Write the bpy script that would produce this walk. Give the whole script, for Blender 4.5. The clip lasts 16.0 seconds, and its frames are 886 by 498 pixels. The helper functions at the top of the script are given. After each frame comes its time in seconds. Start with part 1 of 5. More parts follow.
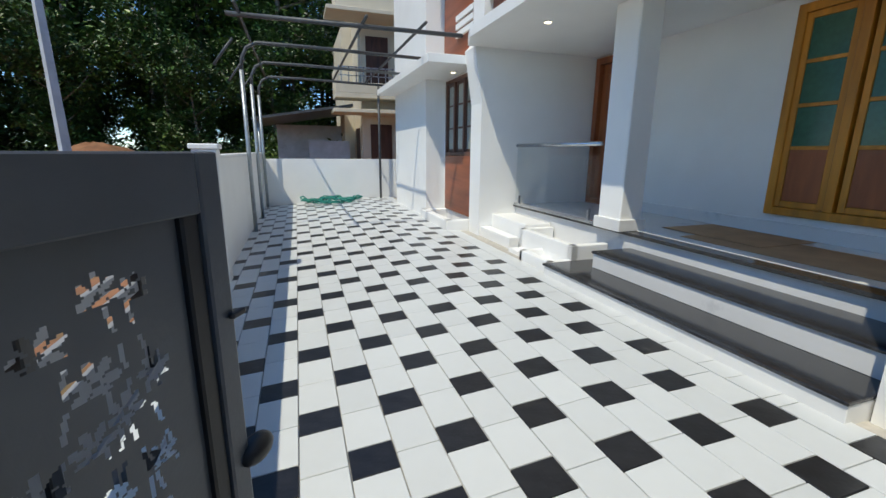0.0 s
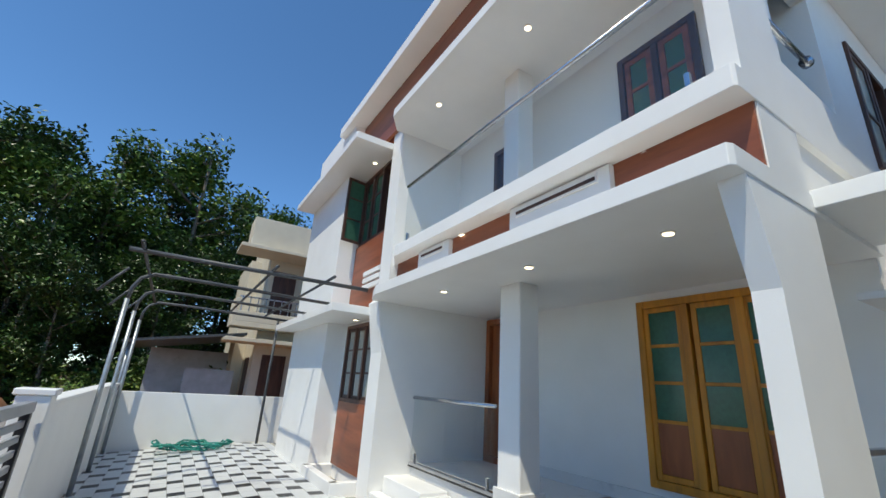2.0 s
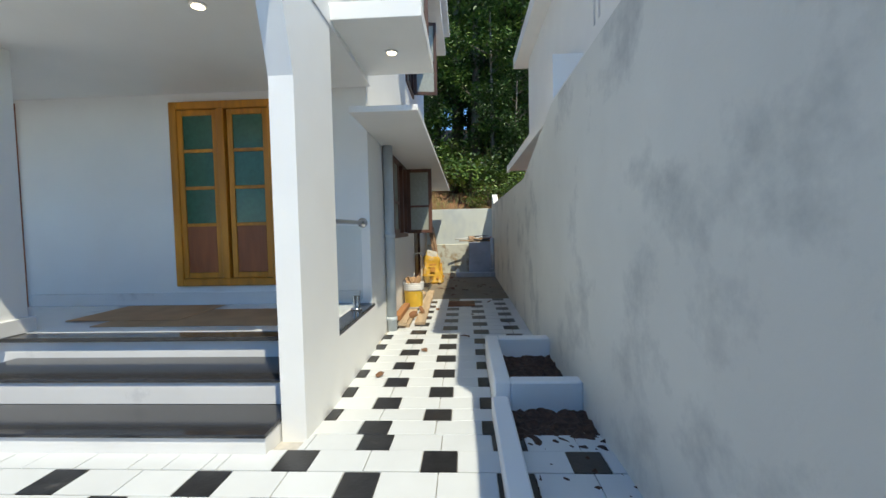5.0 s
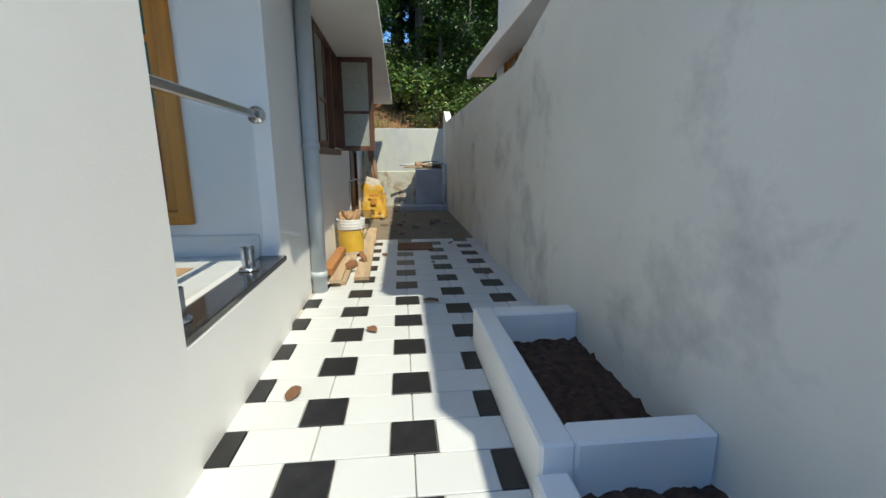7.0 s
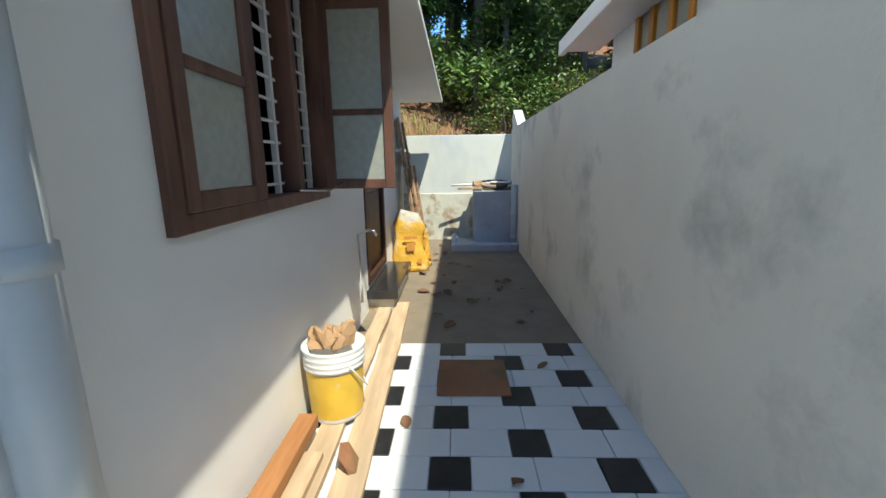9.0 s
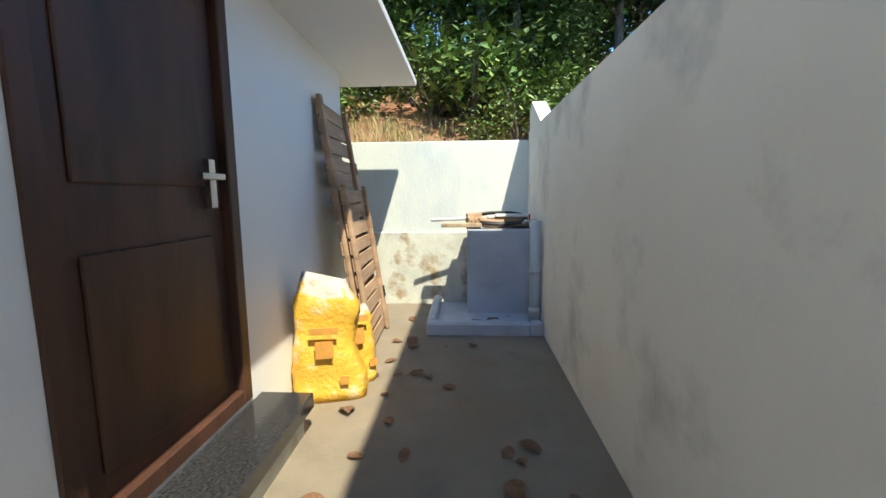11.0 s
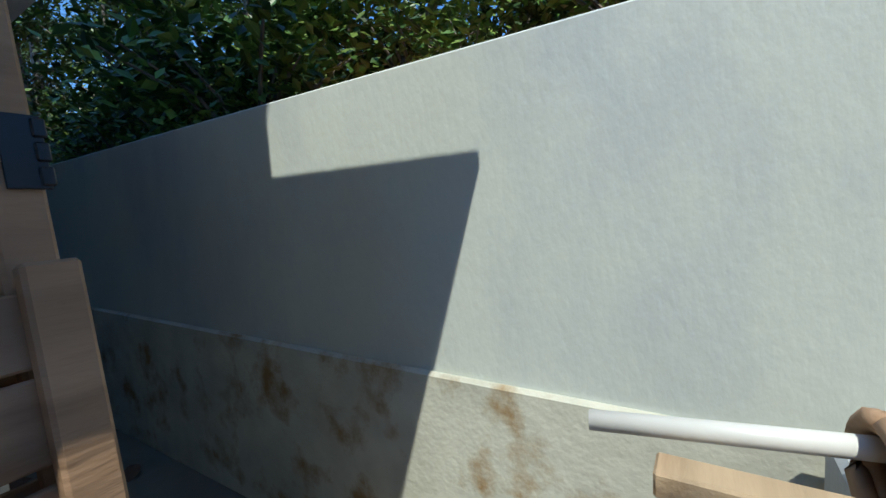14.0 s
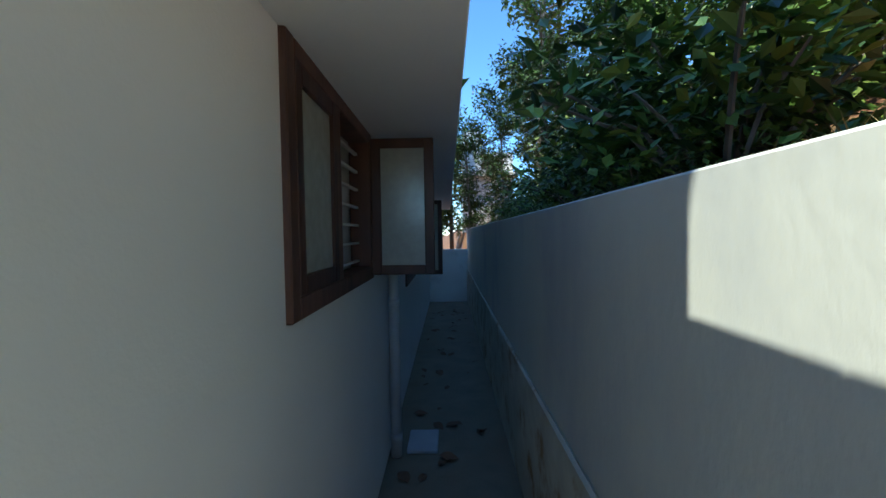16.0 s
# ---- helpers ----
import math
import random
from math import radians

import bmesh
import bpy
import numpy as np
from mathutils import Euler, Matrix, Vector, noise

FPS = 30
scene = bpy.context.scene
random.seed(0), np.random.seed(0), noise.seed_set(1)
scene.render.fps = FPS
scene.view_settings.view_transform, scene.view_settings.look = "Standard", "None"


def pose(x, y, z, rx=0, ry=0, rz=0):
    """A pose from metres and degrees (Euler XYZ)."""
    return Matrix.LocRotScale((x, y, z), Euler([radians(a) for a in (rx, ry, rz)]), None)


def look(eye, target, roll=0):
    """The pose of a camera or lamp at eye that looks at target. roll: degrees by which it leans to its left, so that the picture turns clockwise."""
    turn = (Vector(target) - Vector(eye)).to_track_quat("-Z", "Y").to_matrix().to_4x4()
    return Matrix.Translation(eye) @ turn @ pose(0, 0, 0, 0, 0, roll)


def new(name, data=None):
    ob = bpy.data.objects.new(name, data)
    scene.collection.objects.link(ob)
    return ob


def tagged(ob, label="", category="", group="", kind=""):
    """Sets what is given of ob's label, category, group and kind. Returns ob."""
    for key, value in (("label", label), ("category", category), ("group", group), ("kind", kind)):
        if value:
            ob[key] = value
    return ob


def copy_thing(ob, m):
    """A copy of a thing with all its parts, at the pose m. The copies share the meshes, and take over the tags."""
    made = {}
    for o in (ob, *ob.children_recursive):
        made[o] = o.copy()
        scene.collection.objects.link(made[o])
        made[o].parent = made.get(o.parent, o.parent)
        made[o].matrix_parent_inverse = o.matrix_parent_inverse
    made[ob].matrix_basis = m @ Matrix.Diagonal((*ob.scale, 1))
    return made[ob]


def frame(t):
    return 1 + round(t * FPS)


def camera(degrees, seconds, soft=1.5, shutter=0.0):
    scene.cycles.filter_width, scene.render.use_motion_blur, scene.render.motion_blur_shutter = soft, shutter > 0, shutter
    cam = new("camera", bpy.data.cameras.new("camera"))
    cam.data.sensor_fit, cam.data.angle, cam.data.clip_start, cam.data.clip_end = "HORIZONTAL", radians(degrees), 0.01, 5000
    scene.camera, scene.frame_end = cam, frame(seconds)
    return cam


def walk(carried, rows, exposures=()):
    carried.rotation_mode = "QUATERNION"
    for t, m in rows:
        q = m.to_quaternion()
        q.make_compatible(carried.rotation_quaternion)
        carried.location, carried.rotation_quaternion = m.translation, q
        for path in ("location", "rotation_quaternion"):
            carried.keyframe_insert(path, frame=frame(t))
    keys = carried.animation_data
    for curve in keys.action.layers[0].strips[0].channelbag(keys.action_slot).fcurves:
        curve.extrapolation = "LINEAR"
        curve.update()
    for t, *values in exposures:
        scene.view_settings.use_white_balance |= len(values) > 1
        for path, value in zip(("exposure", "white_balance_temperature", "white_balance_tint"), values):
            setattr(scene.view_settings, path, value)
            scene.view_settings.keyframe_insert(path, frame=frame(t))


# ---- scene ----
cam = camera(92.9, 16.0)
# seconds, eye, target, roll
PATH = [
    (0, (0.931, -0.065, 1.233), (1.561, 1.779, 0.783), 0.5),
    (0.5, (0.912, 0.001, 1.343), (1.483, 1.898, 1.072), 0.6),
    (1, (0.899, 0.008, 1.421), (1.452, 1.929, 1.334), 0.7),
    (1.5, (0.918, -0.013, 1.479), (1.653, 1.835, 1.686), 1.3),
    (2, (0.932, -0.046, 1.489), (1.911, 1.582, 2.112), 3.6),
    (2.5, (0.908, -0.075, 1.504), (2.02, 1.343, 2.371), 4.1),
    (3, (0.928, -0.103, 1.533), (2.264, 0.963, 2.572), 1.7),
    (3.5, (0.98, -0.105, 1.516), (2.588, 0.564, 2.5), 0.1),
    (4, (1.04, -0.113, 1.363), (2.891, 0.328, 1.979), -0.1),
    (4.5, (1.019, -0.14, 1.27), (2.988, 0.177, 1.409), -0.5),
    (7, (2.734, 0.099, 1.031), (4.682, -0.090, 0.617), -0.18),
    (7.5, (3.325, 0.115, 1.111), (5.264, -0.086, 0.664), 0.85),
    (8, (4.027, 0.155, 1.200), (5.962, -0.030, 0.729), 0.09),
    (8.5, (4.720, 0.112, 1.274), (6.674, 0.206, 0.859), -0.69),
    (9, (5.410, 0.033, 1.281), (7.368, 0.104, 0.880), -0.91),
    (11.5, (8.680, -0.238, 1.170), (10.663, -0.081, 0.966), -0.98),
    (12, (9.295, -0.259, 1.285), (11.271, -0.018, 1.091), -2.13),
    (12.5, (9.912, -0.233, 1.311), (11.881, 0.042, 1.094), -1.66),
    (13, (10.514, -0.221, 1.294), (12.450, 0.225, 1.063), -2.07),
    (13.5, (11.042, -0.139, 1.221), (12.917, 0.538, 1.056), -2.3),
    (14, (11.475, -0.033, 1.292), (13.16, 1.026, 1.092), -3.3),
    (14.5, (11.815, 0.101, 1.35), (12.914, 1.758, 1.134), -3.2),
    (15, (11.947, 0.321, 1.357), (12.475, 2.232, 1.094), -3.3),
    (15.5, (12.003, 0.479, 1.491), (12.144, 2.464, 1.283), -1.1),
    (16, (12.076, 0.586, 1.609), (12.052, 2.584, 1.539), -0.9),
]
EXPOSURES = [(0.0, 0.75, 7350, 3), (3.0, 0.88, 7450, 3), (4.5, 1.2, 7500, 2), (7.0, 1.2, 7400, 2), (8.0, 1.3, 7300, 2), (9.0, 1.7, 7050, 1), (11.5, 2.1, 7400, 1), (12.5, 2.0, 7300, 1),
             (13.5, 1.42, 6650, 0), (14.5, 0.95, 6550, -1), (15.0, 1.15, 6700, -1), (16.0, 1.75, 6750, -1)]
walk(cam, [(t, look(eye, target, roll)) for t, eye, target, roll in PATH], EXPOSURES)

# ---- world and sun ----
SUN_WAY = Vector((-0.345, -0.215, 0.68)).normalized()
world = bpy.data.worlds.new("sky")
scene.world = world
world.use_nodes = True
wn = world.node_tree.nodes
wn.clear()
sky = wn.new("ShaderNodeTexSky")
sky.sky_type = "NISHITA"
sky.sun_disc = False
sky.sun_elevation = math.asin(SUN_WAY.z)
sky.sun_rotation = math.atan2(SUN_WAY.x, SUN_WAY.y)
sky.altitude = 3500
sky.air_density = 1.0
sky.dust_density = 0.0
sky.ozone_density = 6.0
bg = wn.new("ShaderNodeBackground")
bg.inputs[1].default_value = 0.15
wo = wn.new("ShaderNodeOutputWorld")
deep = wn.new("ShaderNodeHueSaturation")
deep.inputs["Saturation"].default_value = 1.12
world.node_tree.links.new(sky.outputs[0], deep.inputs["Color"])
world.node_tree.links.new(deep.outputs[0], bg.inputs[0])
world.node_tree.links.new(bg.outputs[0], wo.inputs[0])
sun_data = bpy.data.lights.new("sun", "SUN")
sun_data.energy = 2.05
sun_data.angle = radians(0.55)
sun_data.color = (1.0, 0.96, 0.9)
sun = new("sun", sun_data)
sun.matrix_world = look(SUN_WAY * 40, (0, 0, 0))


# ---- materials ----
def material(name, base, rough=0.6, metal=0.0, scale=8.0, amount=0.12, stain=None, stain_scale=1.2, stain_at=0.58,
             bump=0.15, fine=60.0, spec=0.5, stretch=(1, 1, 1), per_piece=0.0):
    """Base colour with grain at one scale, stains at another, and a fine relief."""
    m = bpy.data.materials.new(name)
    m.use_nodes = True
    nt = m.node_tree
    n, l = nt.nodes, nt.links
    b = n["Principled BSDF"]
    b.inputs["Roughness"].default_value = rough
    b.inputs["Metallic"].default_value = metal
    b.inputs["Specular IOR Level"].default_value = spec
    co = n.new("ShaderNodeTexCoord")
    mp = n.new("ShaderNodeMapping")
    mp.inputs["Scale"].default_value = stretch
    l.new(co.outputs["Object"], mp.inputs[0])
    g = n.new("ShaderNodeTexNoise")
    g.inputs["Scale"].default_value = scale
    g.inputs["Detail"].default_value = 6
    l.new(mp.outputs[0], g.inputs[0])
    ramp = n.new("ShaderNodeMapRange")
    ramp.inputs[1].default_value, ramp.inputs[2].default_value = 0.3, 0.7
    ramp.inputs[3].default_value, ramp.inputs[4].default_value = 1 - amount, 1 + amount
    l.new(g.outputs[0], ramp.inputs[0])
    mul = n.new("ShaderNodeVectorMath")
    mul.operation = "SCALE"
    mul.inputs[0].default_value = base
    l.new(ramp.outputs[0], mul.inputs["Scale"])
    out = mul.outputs[0]
    if stain:
        s = n.new("ShaderNodeTexNoise")
        s.inputs["Scale"].default_value = stain_scale
        s.inputs["Detail"].default_value = 8
        s.inputs["Roughness"].default_value = 0.62
        l.new(mp.outputs[0], s.inputs[0])
        r2 = n.new("ShaderNodeMapRange")
        r2.inputs[1].default_value, r2.inputs[2].default_value = stain_at, stain_at + 0.16
        l.new(s.outputs[0], r2.inputs[0])
        mix = n.new("ShaderNodeMix")
        mix.data_type = "RGBA"
        l.new(r2.outputs[0], mix.inputs[0])
        l.new(out, mix.inputs[6])
        mix.inputs[7].default_value = (*stain, 1)
        out = mix.outputs[2]
    if per_piece:
        info = n.new("ShaderNodeObjectInfo")
        r3 = n.new("ShaderNodeMapRange")
        r3.inputs[3].default_value, r3.inputs[4].default_value = 1 - per_piece, 1 + per_piece
        l.new(info.outputs["Random"], r3.inputs[0])
        m3 = n.new("ShaderNodeVectorMath")
        m3.operation = "SCALE"
        l.new(out, m3.inputs[0])
        l.new(r3.outputs[0], m3.inputs["Scale"])
        out = m3.outputs[0]
    l.new(out, b.inputs["Base Color"])
    if bump:
        f = n.new("ShaderNodeTexNoise")
        f.inputs["Scale"].default_value = fine
        f.inputs["Detail"].default_value = 4
        l.new(mp.outputs[0], f.inputs[0])
        bp = n.new("ShaderNodeBump")
        bp.inputs["Strength"].default_value = bump
        bp.inputs["Distance"].default_value = 0.01
        l.new(f.outputs[0], bp.inputs["Height"])
        l.new(bp.outputs[0], b.inputs["Normal"])
    return m


def wood(name, base, dark, rough=0.45, rings=6.0, stretch=(1, 1, 1), bump=0.15):
    """Wood with streaks along the axis whose stretch is small."""
    m = material(name, base, rough, scale=rings, amount=0.3, stain=dark, stain_scale=rings * 0.7, stain_at=0.52, bump=bump,
                 fine=rings * 6, stretch=stretch)
    return m


WHITE = material("white_paint", (0.84, 0.84, 0.82), 0.5, scale=2.0, amount=0.025, bump=0.08, fine=120)
SOFFIT = material("ceiling_paint", (0.80, 0.79, 0.77), 0.6, scale=1.5, amount=0.03, bump=0.06, fine=90)
WALL = material("boundary_wall_paint", (0.74, 0.75, 0.71), 0.8, scale=1.2, amount=0.06, stain=(0.48, 0.50, 0.49), stain_scale=1.6,
                stain_at=0.52, bump=0.25, fine=45)
BACKWALL = material("back_wall_paint", (0.66, 0.70, 0.66), 0.8, scale=1.1, amount=0.06, stain=(0.50, 0.55, 0.58), stain_scale=0.9,
                    stain_at=0.5, bump=0.2, fine=45, stretch=(1, 1, 0.5))
PLINTH = material("stained_plinth_plaster", (0.58, 0.58, 0.50), 0.85, scale=5, amount=0.15, stain=(0.33, 0.21, 0.09), stain_scale=4.5,
                  stain_at=0.52, bump=0.3, fine=40)
CEMENT = material("cement_grey_paint", (0.42, 0.45, 0.49), 0.7, scale=3, amount=0.12, stain=(0.30, 0.32, 0.36), stain_scale=2.5, bump=0.2)
SLABFLOOR = material("concrete_floor", (0.22, 0.18, 0.13), 0.85, scale=4, amount=0.15, stain=(0.20, 0.15, 0.10), stain_scale=2.0,
                     stain_at=0.52, bump=0.35, fine=50)
TILE_W = material("white_tile", (0.62, 0.64, 0.64), 0.35, scale=5, amount=0.03, stain=(0.58, 0.55, 0.47), stain_scale=1.8, stain_at=0.66,
                  bump=0.05, fine=30, per_piece=0.04)
TILE_B = material("black_tile", (0.018, 0.018, 0.020), 0.35, scale=14, amount=0.4, stain=(0.09, 0.085, 0.08), stain_scale=9, stain_at=0.6,
                  bump=0.1, fine=60, per_piece=0.15)
GROUT = material("grout_sand", (0.46, 0.43, 0.38), 0.9, scale=20, amount=0.15, bump=0.3)
GRANITE = material("black_granite", (0.03, 0.03, 0.032), 0.12, scale=80, amount=0.5, bump=0.0)
WOODWALL = wood("reddish_wood_cladding", (0.26, 0.075, 0.032), (0.15, 0.04, 0.018), 0.4, 7, (1, 0.12, 1))
TEAK = wood("golden_teak", (0.54, 0.22, 0.022), (0.38, 0.13, 0.015), 0.4, 9, (1, 1, 0.12))
TEAKPANEL = wood("teak_panel", (0.30, 0.09, 0.03), (0.20, 0.05, 0.018), 0.4, 9, (1, 1, 0.15))
DARKWOOD = wood("dark_wood", (0.075, 0.032, 0.020), (0.035, 0.016, 0.012), 0.5, 9, (1, 1, 0.2))
FRAMEWOOD = wood("brown_window_wood", (0.13, 0.06, 0.04), (0.07, 0.03, 0.02), 0.5, 10, (1, 1, 0.2))
RAWWOOD = wood("weathered_plank", (0.42, 0.27, 0.17), (0.24, 0.14, 0.08), 0.8, 8, (0.15, 0.15, 1), bump=0.5)
PLANK = wood("pale_plank", (0.50, 0.37, 0.24), (0.34, 0.22, 0.13), 0.8, 9, (0.12, 1, 1), bump=0.4)
TIMBER = wood("reddish_timber", (0.36, 0.16, 0.06), (0.22, 0.085, 0.03), 0.7, 9, (0.12, 1, 1), bump=0.4)
SACKPRINT = material("faded_sack_print", (0.60, 0.28, 0.06), 0.7, scale=20, amount=0.2, bump=0.0)
STEEL = material("steel", (0.55, 0.56, 0.58), 0.22, 1.0, scale=30, amount=0.05, bump=0.0)
PIPE = material("grey_pipe", (0.48, 0.53, 0.56), 0.45, scale=6, amount=0.05, bump=0.0)
GATE = material("gate_grey_paint", (0.085, 0.092, 0.105), 0.35, scale=6, amount=0.1, bump=0.1)
GATE_DARK = material("gate_dark_trim", (0.012, 0.012, 0.014), 0.4, scale=6, amount=0.1, bump=0.05)
RAILGREY = material("gate_light_grey", (0.30, 0.31, 0.33), 0.4, scale=6, amount=0.06, bump=0.05)
FRAME_STEEL = material("painted_pipe_frame", (0.06, 0.065, 0.07), 0.5, scale=8, amount=0.2, bump=0.1)
GALV = material("galvanised_post", (0.36, 0.39, 0.40), 0.4, 0.6, scale=10, amount=0.15, bump=0.1)
SOIL = material("dark_soil", (0.07, 0.035, 0.022), 0.95, scale=30, amount=0.4, bump=0.8, fine=40)
EARTH = material("red_earth", (0.26, 0.12, 0.06), 0.95, scale=2, amount=0.25, stain=(0.15, 0.11, 0.05), stain_scale=1.4, stain_at=0.5, bump=0.7, fine=15)
CREAM = material("cream_paint", (0.62, 0.56, 0.44), 0.7, scale=2, amount=0.05, bump=0.1)
BARK = material("bark", (0.17, 0.14, 0.11), 0.9, scale=12, amount=0.3, stain=(0.30, 0.27, 0.23), stain_scale=5, bump=0.6, fine=25, stretch=(1, 1, 0.3))
LEAF = material("leaf_green", (0.07, 0.145, 0.026), 0.4, scale=0.9, amount=0.5, bump=0.0)
LEAF2 = material("leaf_light", (0.17, 0.25, 0.05), 0.4, scale=0.9, amount=0.45, bump=0.0)
LEAF3 = material("leaf_dark", (0.03, 0.065, 0.015), 0.42, scale=0.9, amount=0.5, bump=0.0)
DRY = material("dry_leaf", (0.17, 0.085, 0.045), 0.8, scale=20, amount=0.35, bump=0.2)
REDPAINT = material("red_plastic", (0.45, 0.03, 0.02), 0.5, scale=20, amount=0.1, bump=0.0)
GRASS = material("dry_grass", (0.40, 0.33, 0.15), 0.8, scale=3, amount=0.4, stain=(0.16, 0.22, 0.05), stain_scale=2.5, stain_at=0.5, bump=0.0)
GREENPIPE = material("green_hose_net", (0.02, 0.25, 0.20), 0.6, scale=20, amount=0.3, bump=0.2)
BLACKHOSE = material("black_hose", (0.02, 0.02, 0.022), 0.45, scale=20, amount=0.2, bump=0.0)
CARD = material("cardboard", (0.42, 0.26, 0.14), 0.9, scale=4, amount=0.12, stain=(0.33, 0.19, 0.10), bump=0.1)
SACK = material("yellow_woven_sack", (0.70, 0.40, 0.05), 0.6, scale=8, amount=0.15, stain=(0.62, 0.55, 0.42), stain_scale=9, stain_at=0.56, bump=0.8, fine=40)
PLASTIC_W = material("white_plastic", (0.72, 0.72, 0.70), 0.4, scale=8, amount=0.05, stain=(0.5, 0.45, 0.38), stain_scale=4, stain_at=0.62, bump=0.05)
SACKTOP = material("torn_sack_lining", (0.46, 0.43, 0.37), 0.7, scale=9, amount=0.2, stain=(0.34, 0.25, 0.12), stain_scale=7, stain_at=0.52, bump=0.6, fine=30)
PLASTIC_Y = material("yellow_label", (0.70, 0.45, 0.06), 0.45, scale=8, amount=0.1, stain=(0.68, 0.64, 0.58), stain_scale=6, stain_at=0.60, bump=0.05)
# near-black: the shade of unlit interiors is put into this colour
ROOM_SHADE = material("painted_room_shade", (0.02, 0.018, 0.016), 0.9, scale=3, amount=0.2, bump=0.0)
GRAVEL = material("gravel", (0.34, 0.32, 0.30), 0.95, scale=25, amount=0.4, bump=0.9, fine=40)
PRINT = material("grey_print", (0.25, 0.22, 0.20), 0.7, scale=20, amount=0.2, bump=0.0)


def marble():
    m = material("veined_marble", (0.74, 0.74, 0.73), 0.2, scale=2, amount=0.04, stain=(0.45, 0.45, 0.46), stain_scale=2.2, stain_at=0.62, bump=0.0)
    return m


MARBLE = marble()


def glass(name, tint, rough=0.0, alpha=0.85):
    m = bpy.data.materials.new(name)
    m.use_nodes = True
    n, l = m.node_tree.nodes, m.node_tree.links
    n.clear()
    t = n.new("ShaderNodeBsdfTransparent")
    t.inputs[0].default_value = (*tint, 1)
    g = n.new("ShaderNodeBsdfGlossy")
    g.inputs["Roughness"].default_value = rough
    mix = n.new("ShaderNodeMixShader")
    mix.inputs[0].default_value = 0.05
    o = n.new("ShaderNodeOutputMaterial")
    l.new(t.outputs[0], mix.inputs[1])
    l.new(g.outputs[0], mix.inputs[2])
    l.new(mix.outputs[0], o.inputs[0])
    return m


CLEAR = glass("clear_glass", (0.93, 0.95, 0.95))
FROST = material("frosted_green_glass", (0.045, 0.13, 0.085), 0.15, scale=25, amount=0.12, bump=0.02, fine=200)
FROST_GREY = material("frosted_pale_glass", (0.36, 0.38, 0.34), 0.18, scale=25, amount=0.08, bump=0.02, fine=200)
lamp_mat = bpy.data.materials.new("downlight_glow")
lamp_mat.use_nodes = True
lamp_mat.node_tree.nodes["Principled BSDF"].inputs["Emission Color"].default_value = (1.0, 0.85, 0.62, 1)
lamp_mat.node_tree.nodes["Principled BSDF"].inputs["Emission Strength"].default_value = 2.2


# ---- mesh helpers ----
def cuboid(bm, x0, x1, y0, y1, z0, z1, bevel=0.0):
    r = bmesh.ops.create_cube(bm, size=1.0, matrix=Matrix.LocRotScale(((x0 + x1) / 2, (y0 + y1) / 2, (z0 + z1) / 2), None, (x1 - x0, y1 - y0, z1 - z0)))
    if bevel:
        es = {e for v in r["verts"] for e in v.link_edges}
        bmesh.ops.bevel(bm, geom=list(es), offset=bevel, segments=1, affect="EDGES")


def finish(bm, name, mats, parent=None, smooth=False):
    me = bpy.data.meshes.new(name)
    bmesh.ops.recalc_face_normals(bm, faces=bm.faces)
    bm.to_mesh(me)
    bm.free()
    for m in mats if isinstance(mats, (list, tuple)) else [mats]:
        me.materials.append(m)
    if smooth:
        for p in me.polygons:
            p.use_smooth = True
    ob = new(name, me)
    if parent is not None:
        ob.parent = parent
    return ob


def box(name, x0, x1, y0, y1, z0, z1, mat, bevel=0.006, parent=None):
    bm = bmesh.new()
    cuboid(bm, x0, x1, y0, y1, z0, z1, bevel)
    return finish(bm, name, mat, parent)


def boxes(name, parts, mat, bevel=0.006, parent=None):
    bm = bmesh.new()
    for p in parts:
        cuboid(bm, *p, bevel)
    return finish(bm, name, mat, parent)


def prism(name, outline, axis, lo, hi, mat, bevel=0.0, parent=None):
    """An outline of 2D points swept along an axis ('x', 'y' or 'z')."""
    bm = bmesh.new()

    def put(u, v, w):
        return {"x": (w, u, v), "y": (u, w, v), "z": (u, v, w)}[axis]
    a = [bm.verts.new(put(u, v, lo)) for u, v in outline]
    b = [bm.verts.new(put(u, v, hi)) for u, v in outline]
    bm.faces.new(a)
    bm.faces.new(b[::-1])
    for i in range(len(a)):
        j = (i + 1) % len(a)
        bm.faces.new((a[i], b[i], b[j], a[j]))
    if bevel:
        bmesh.ops.bevel(bm, geom=bm.edges[:], offset=bevel, segments=1, affect="EDGES")
    return finish(bm, name, mat, parent)


def tube(bm, pts, radius, sides=8, taper=1.0):
    """A pipe along points."""
    rings = []
    n = len(pts)
    pts = [Vector(p) for p in pts]
    for i, p in enumerate(pts):
        d = (pts[min(i + 1, n - 1)] - pts[max(i - 1, 0)]).normalized()
        q = d.to_track_quat("Z", "Y")
        r = radius * (1 + (taper - 1) * i / max(1, n - 1))
        rings.append([bm.verts.new(p + q @ Vector((r * math.cos(a), r * math.sin(a), 0))) for a in [2 * math.pi * k / sides for k in range(sides)]])
    for a, b in zip(rings, rings[1:]):
        for k in range(sides):
            bm.faces.new((a[k], a[(k + 1) % sides], b[(k + 1) % sides], b[k]))
    bm.faces.new(rings[0][::-1])
    bm.faces.new(rings[-1])


def pipe(name, pts, radius, mat, parent=None, sides=10):
    bm = bmesh.new()
    tube(bm, pts, radius, sides)
    return finish(bm, name, mat, parent, smooth=True)


def root(name, x, y, z, label, category, group="", kind=""):
    ob = new(name)
    ob.location = (x, y, z)
    bpy.context.view_layer.update()
    return tagged(ob, label, category, group, kind)


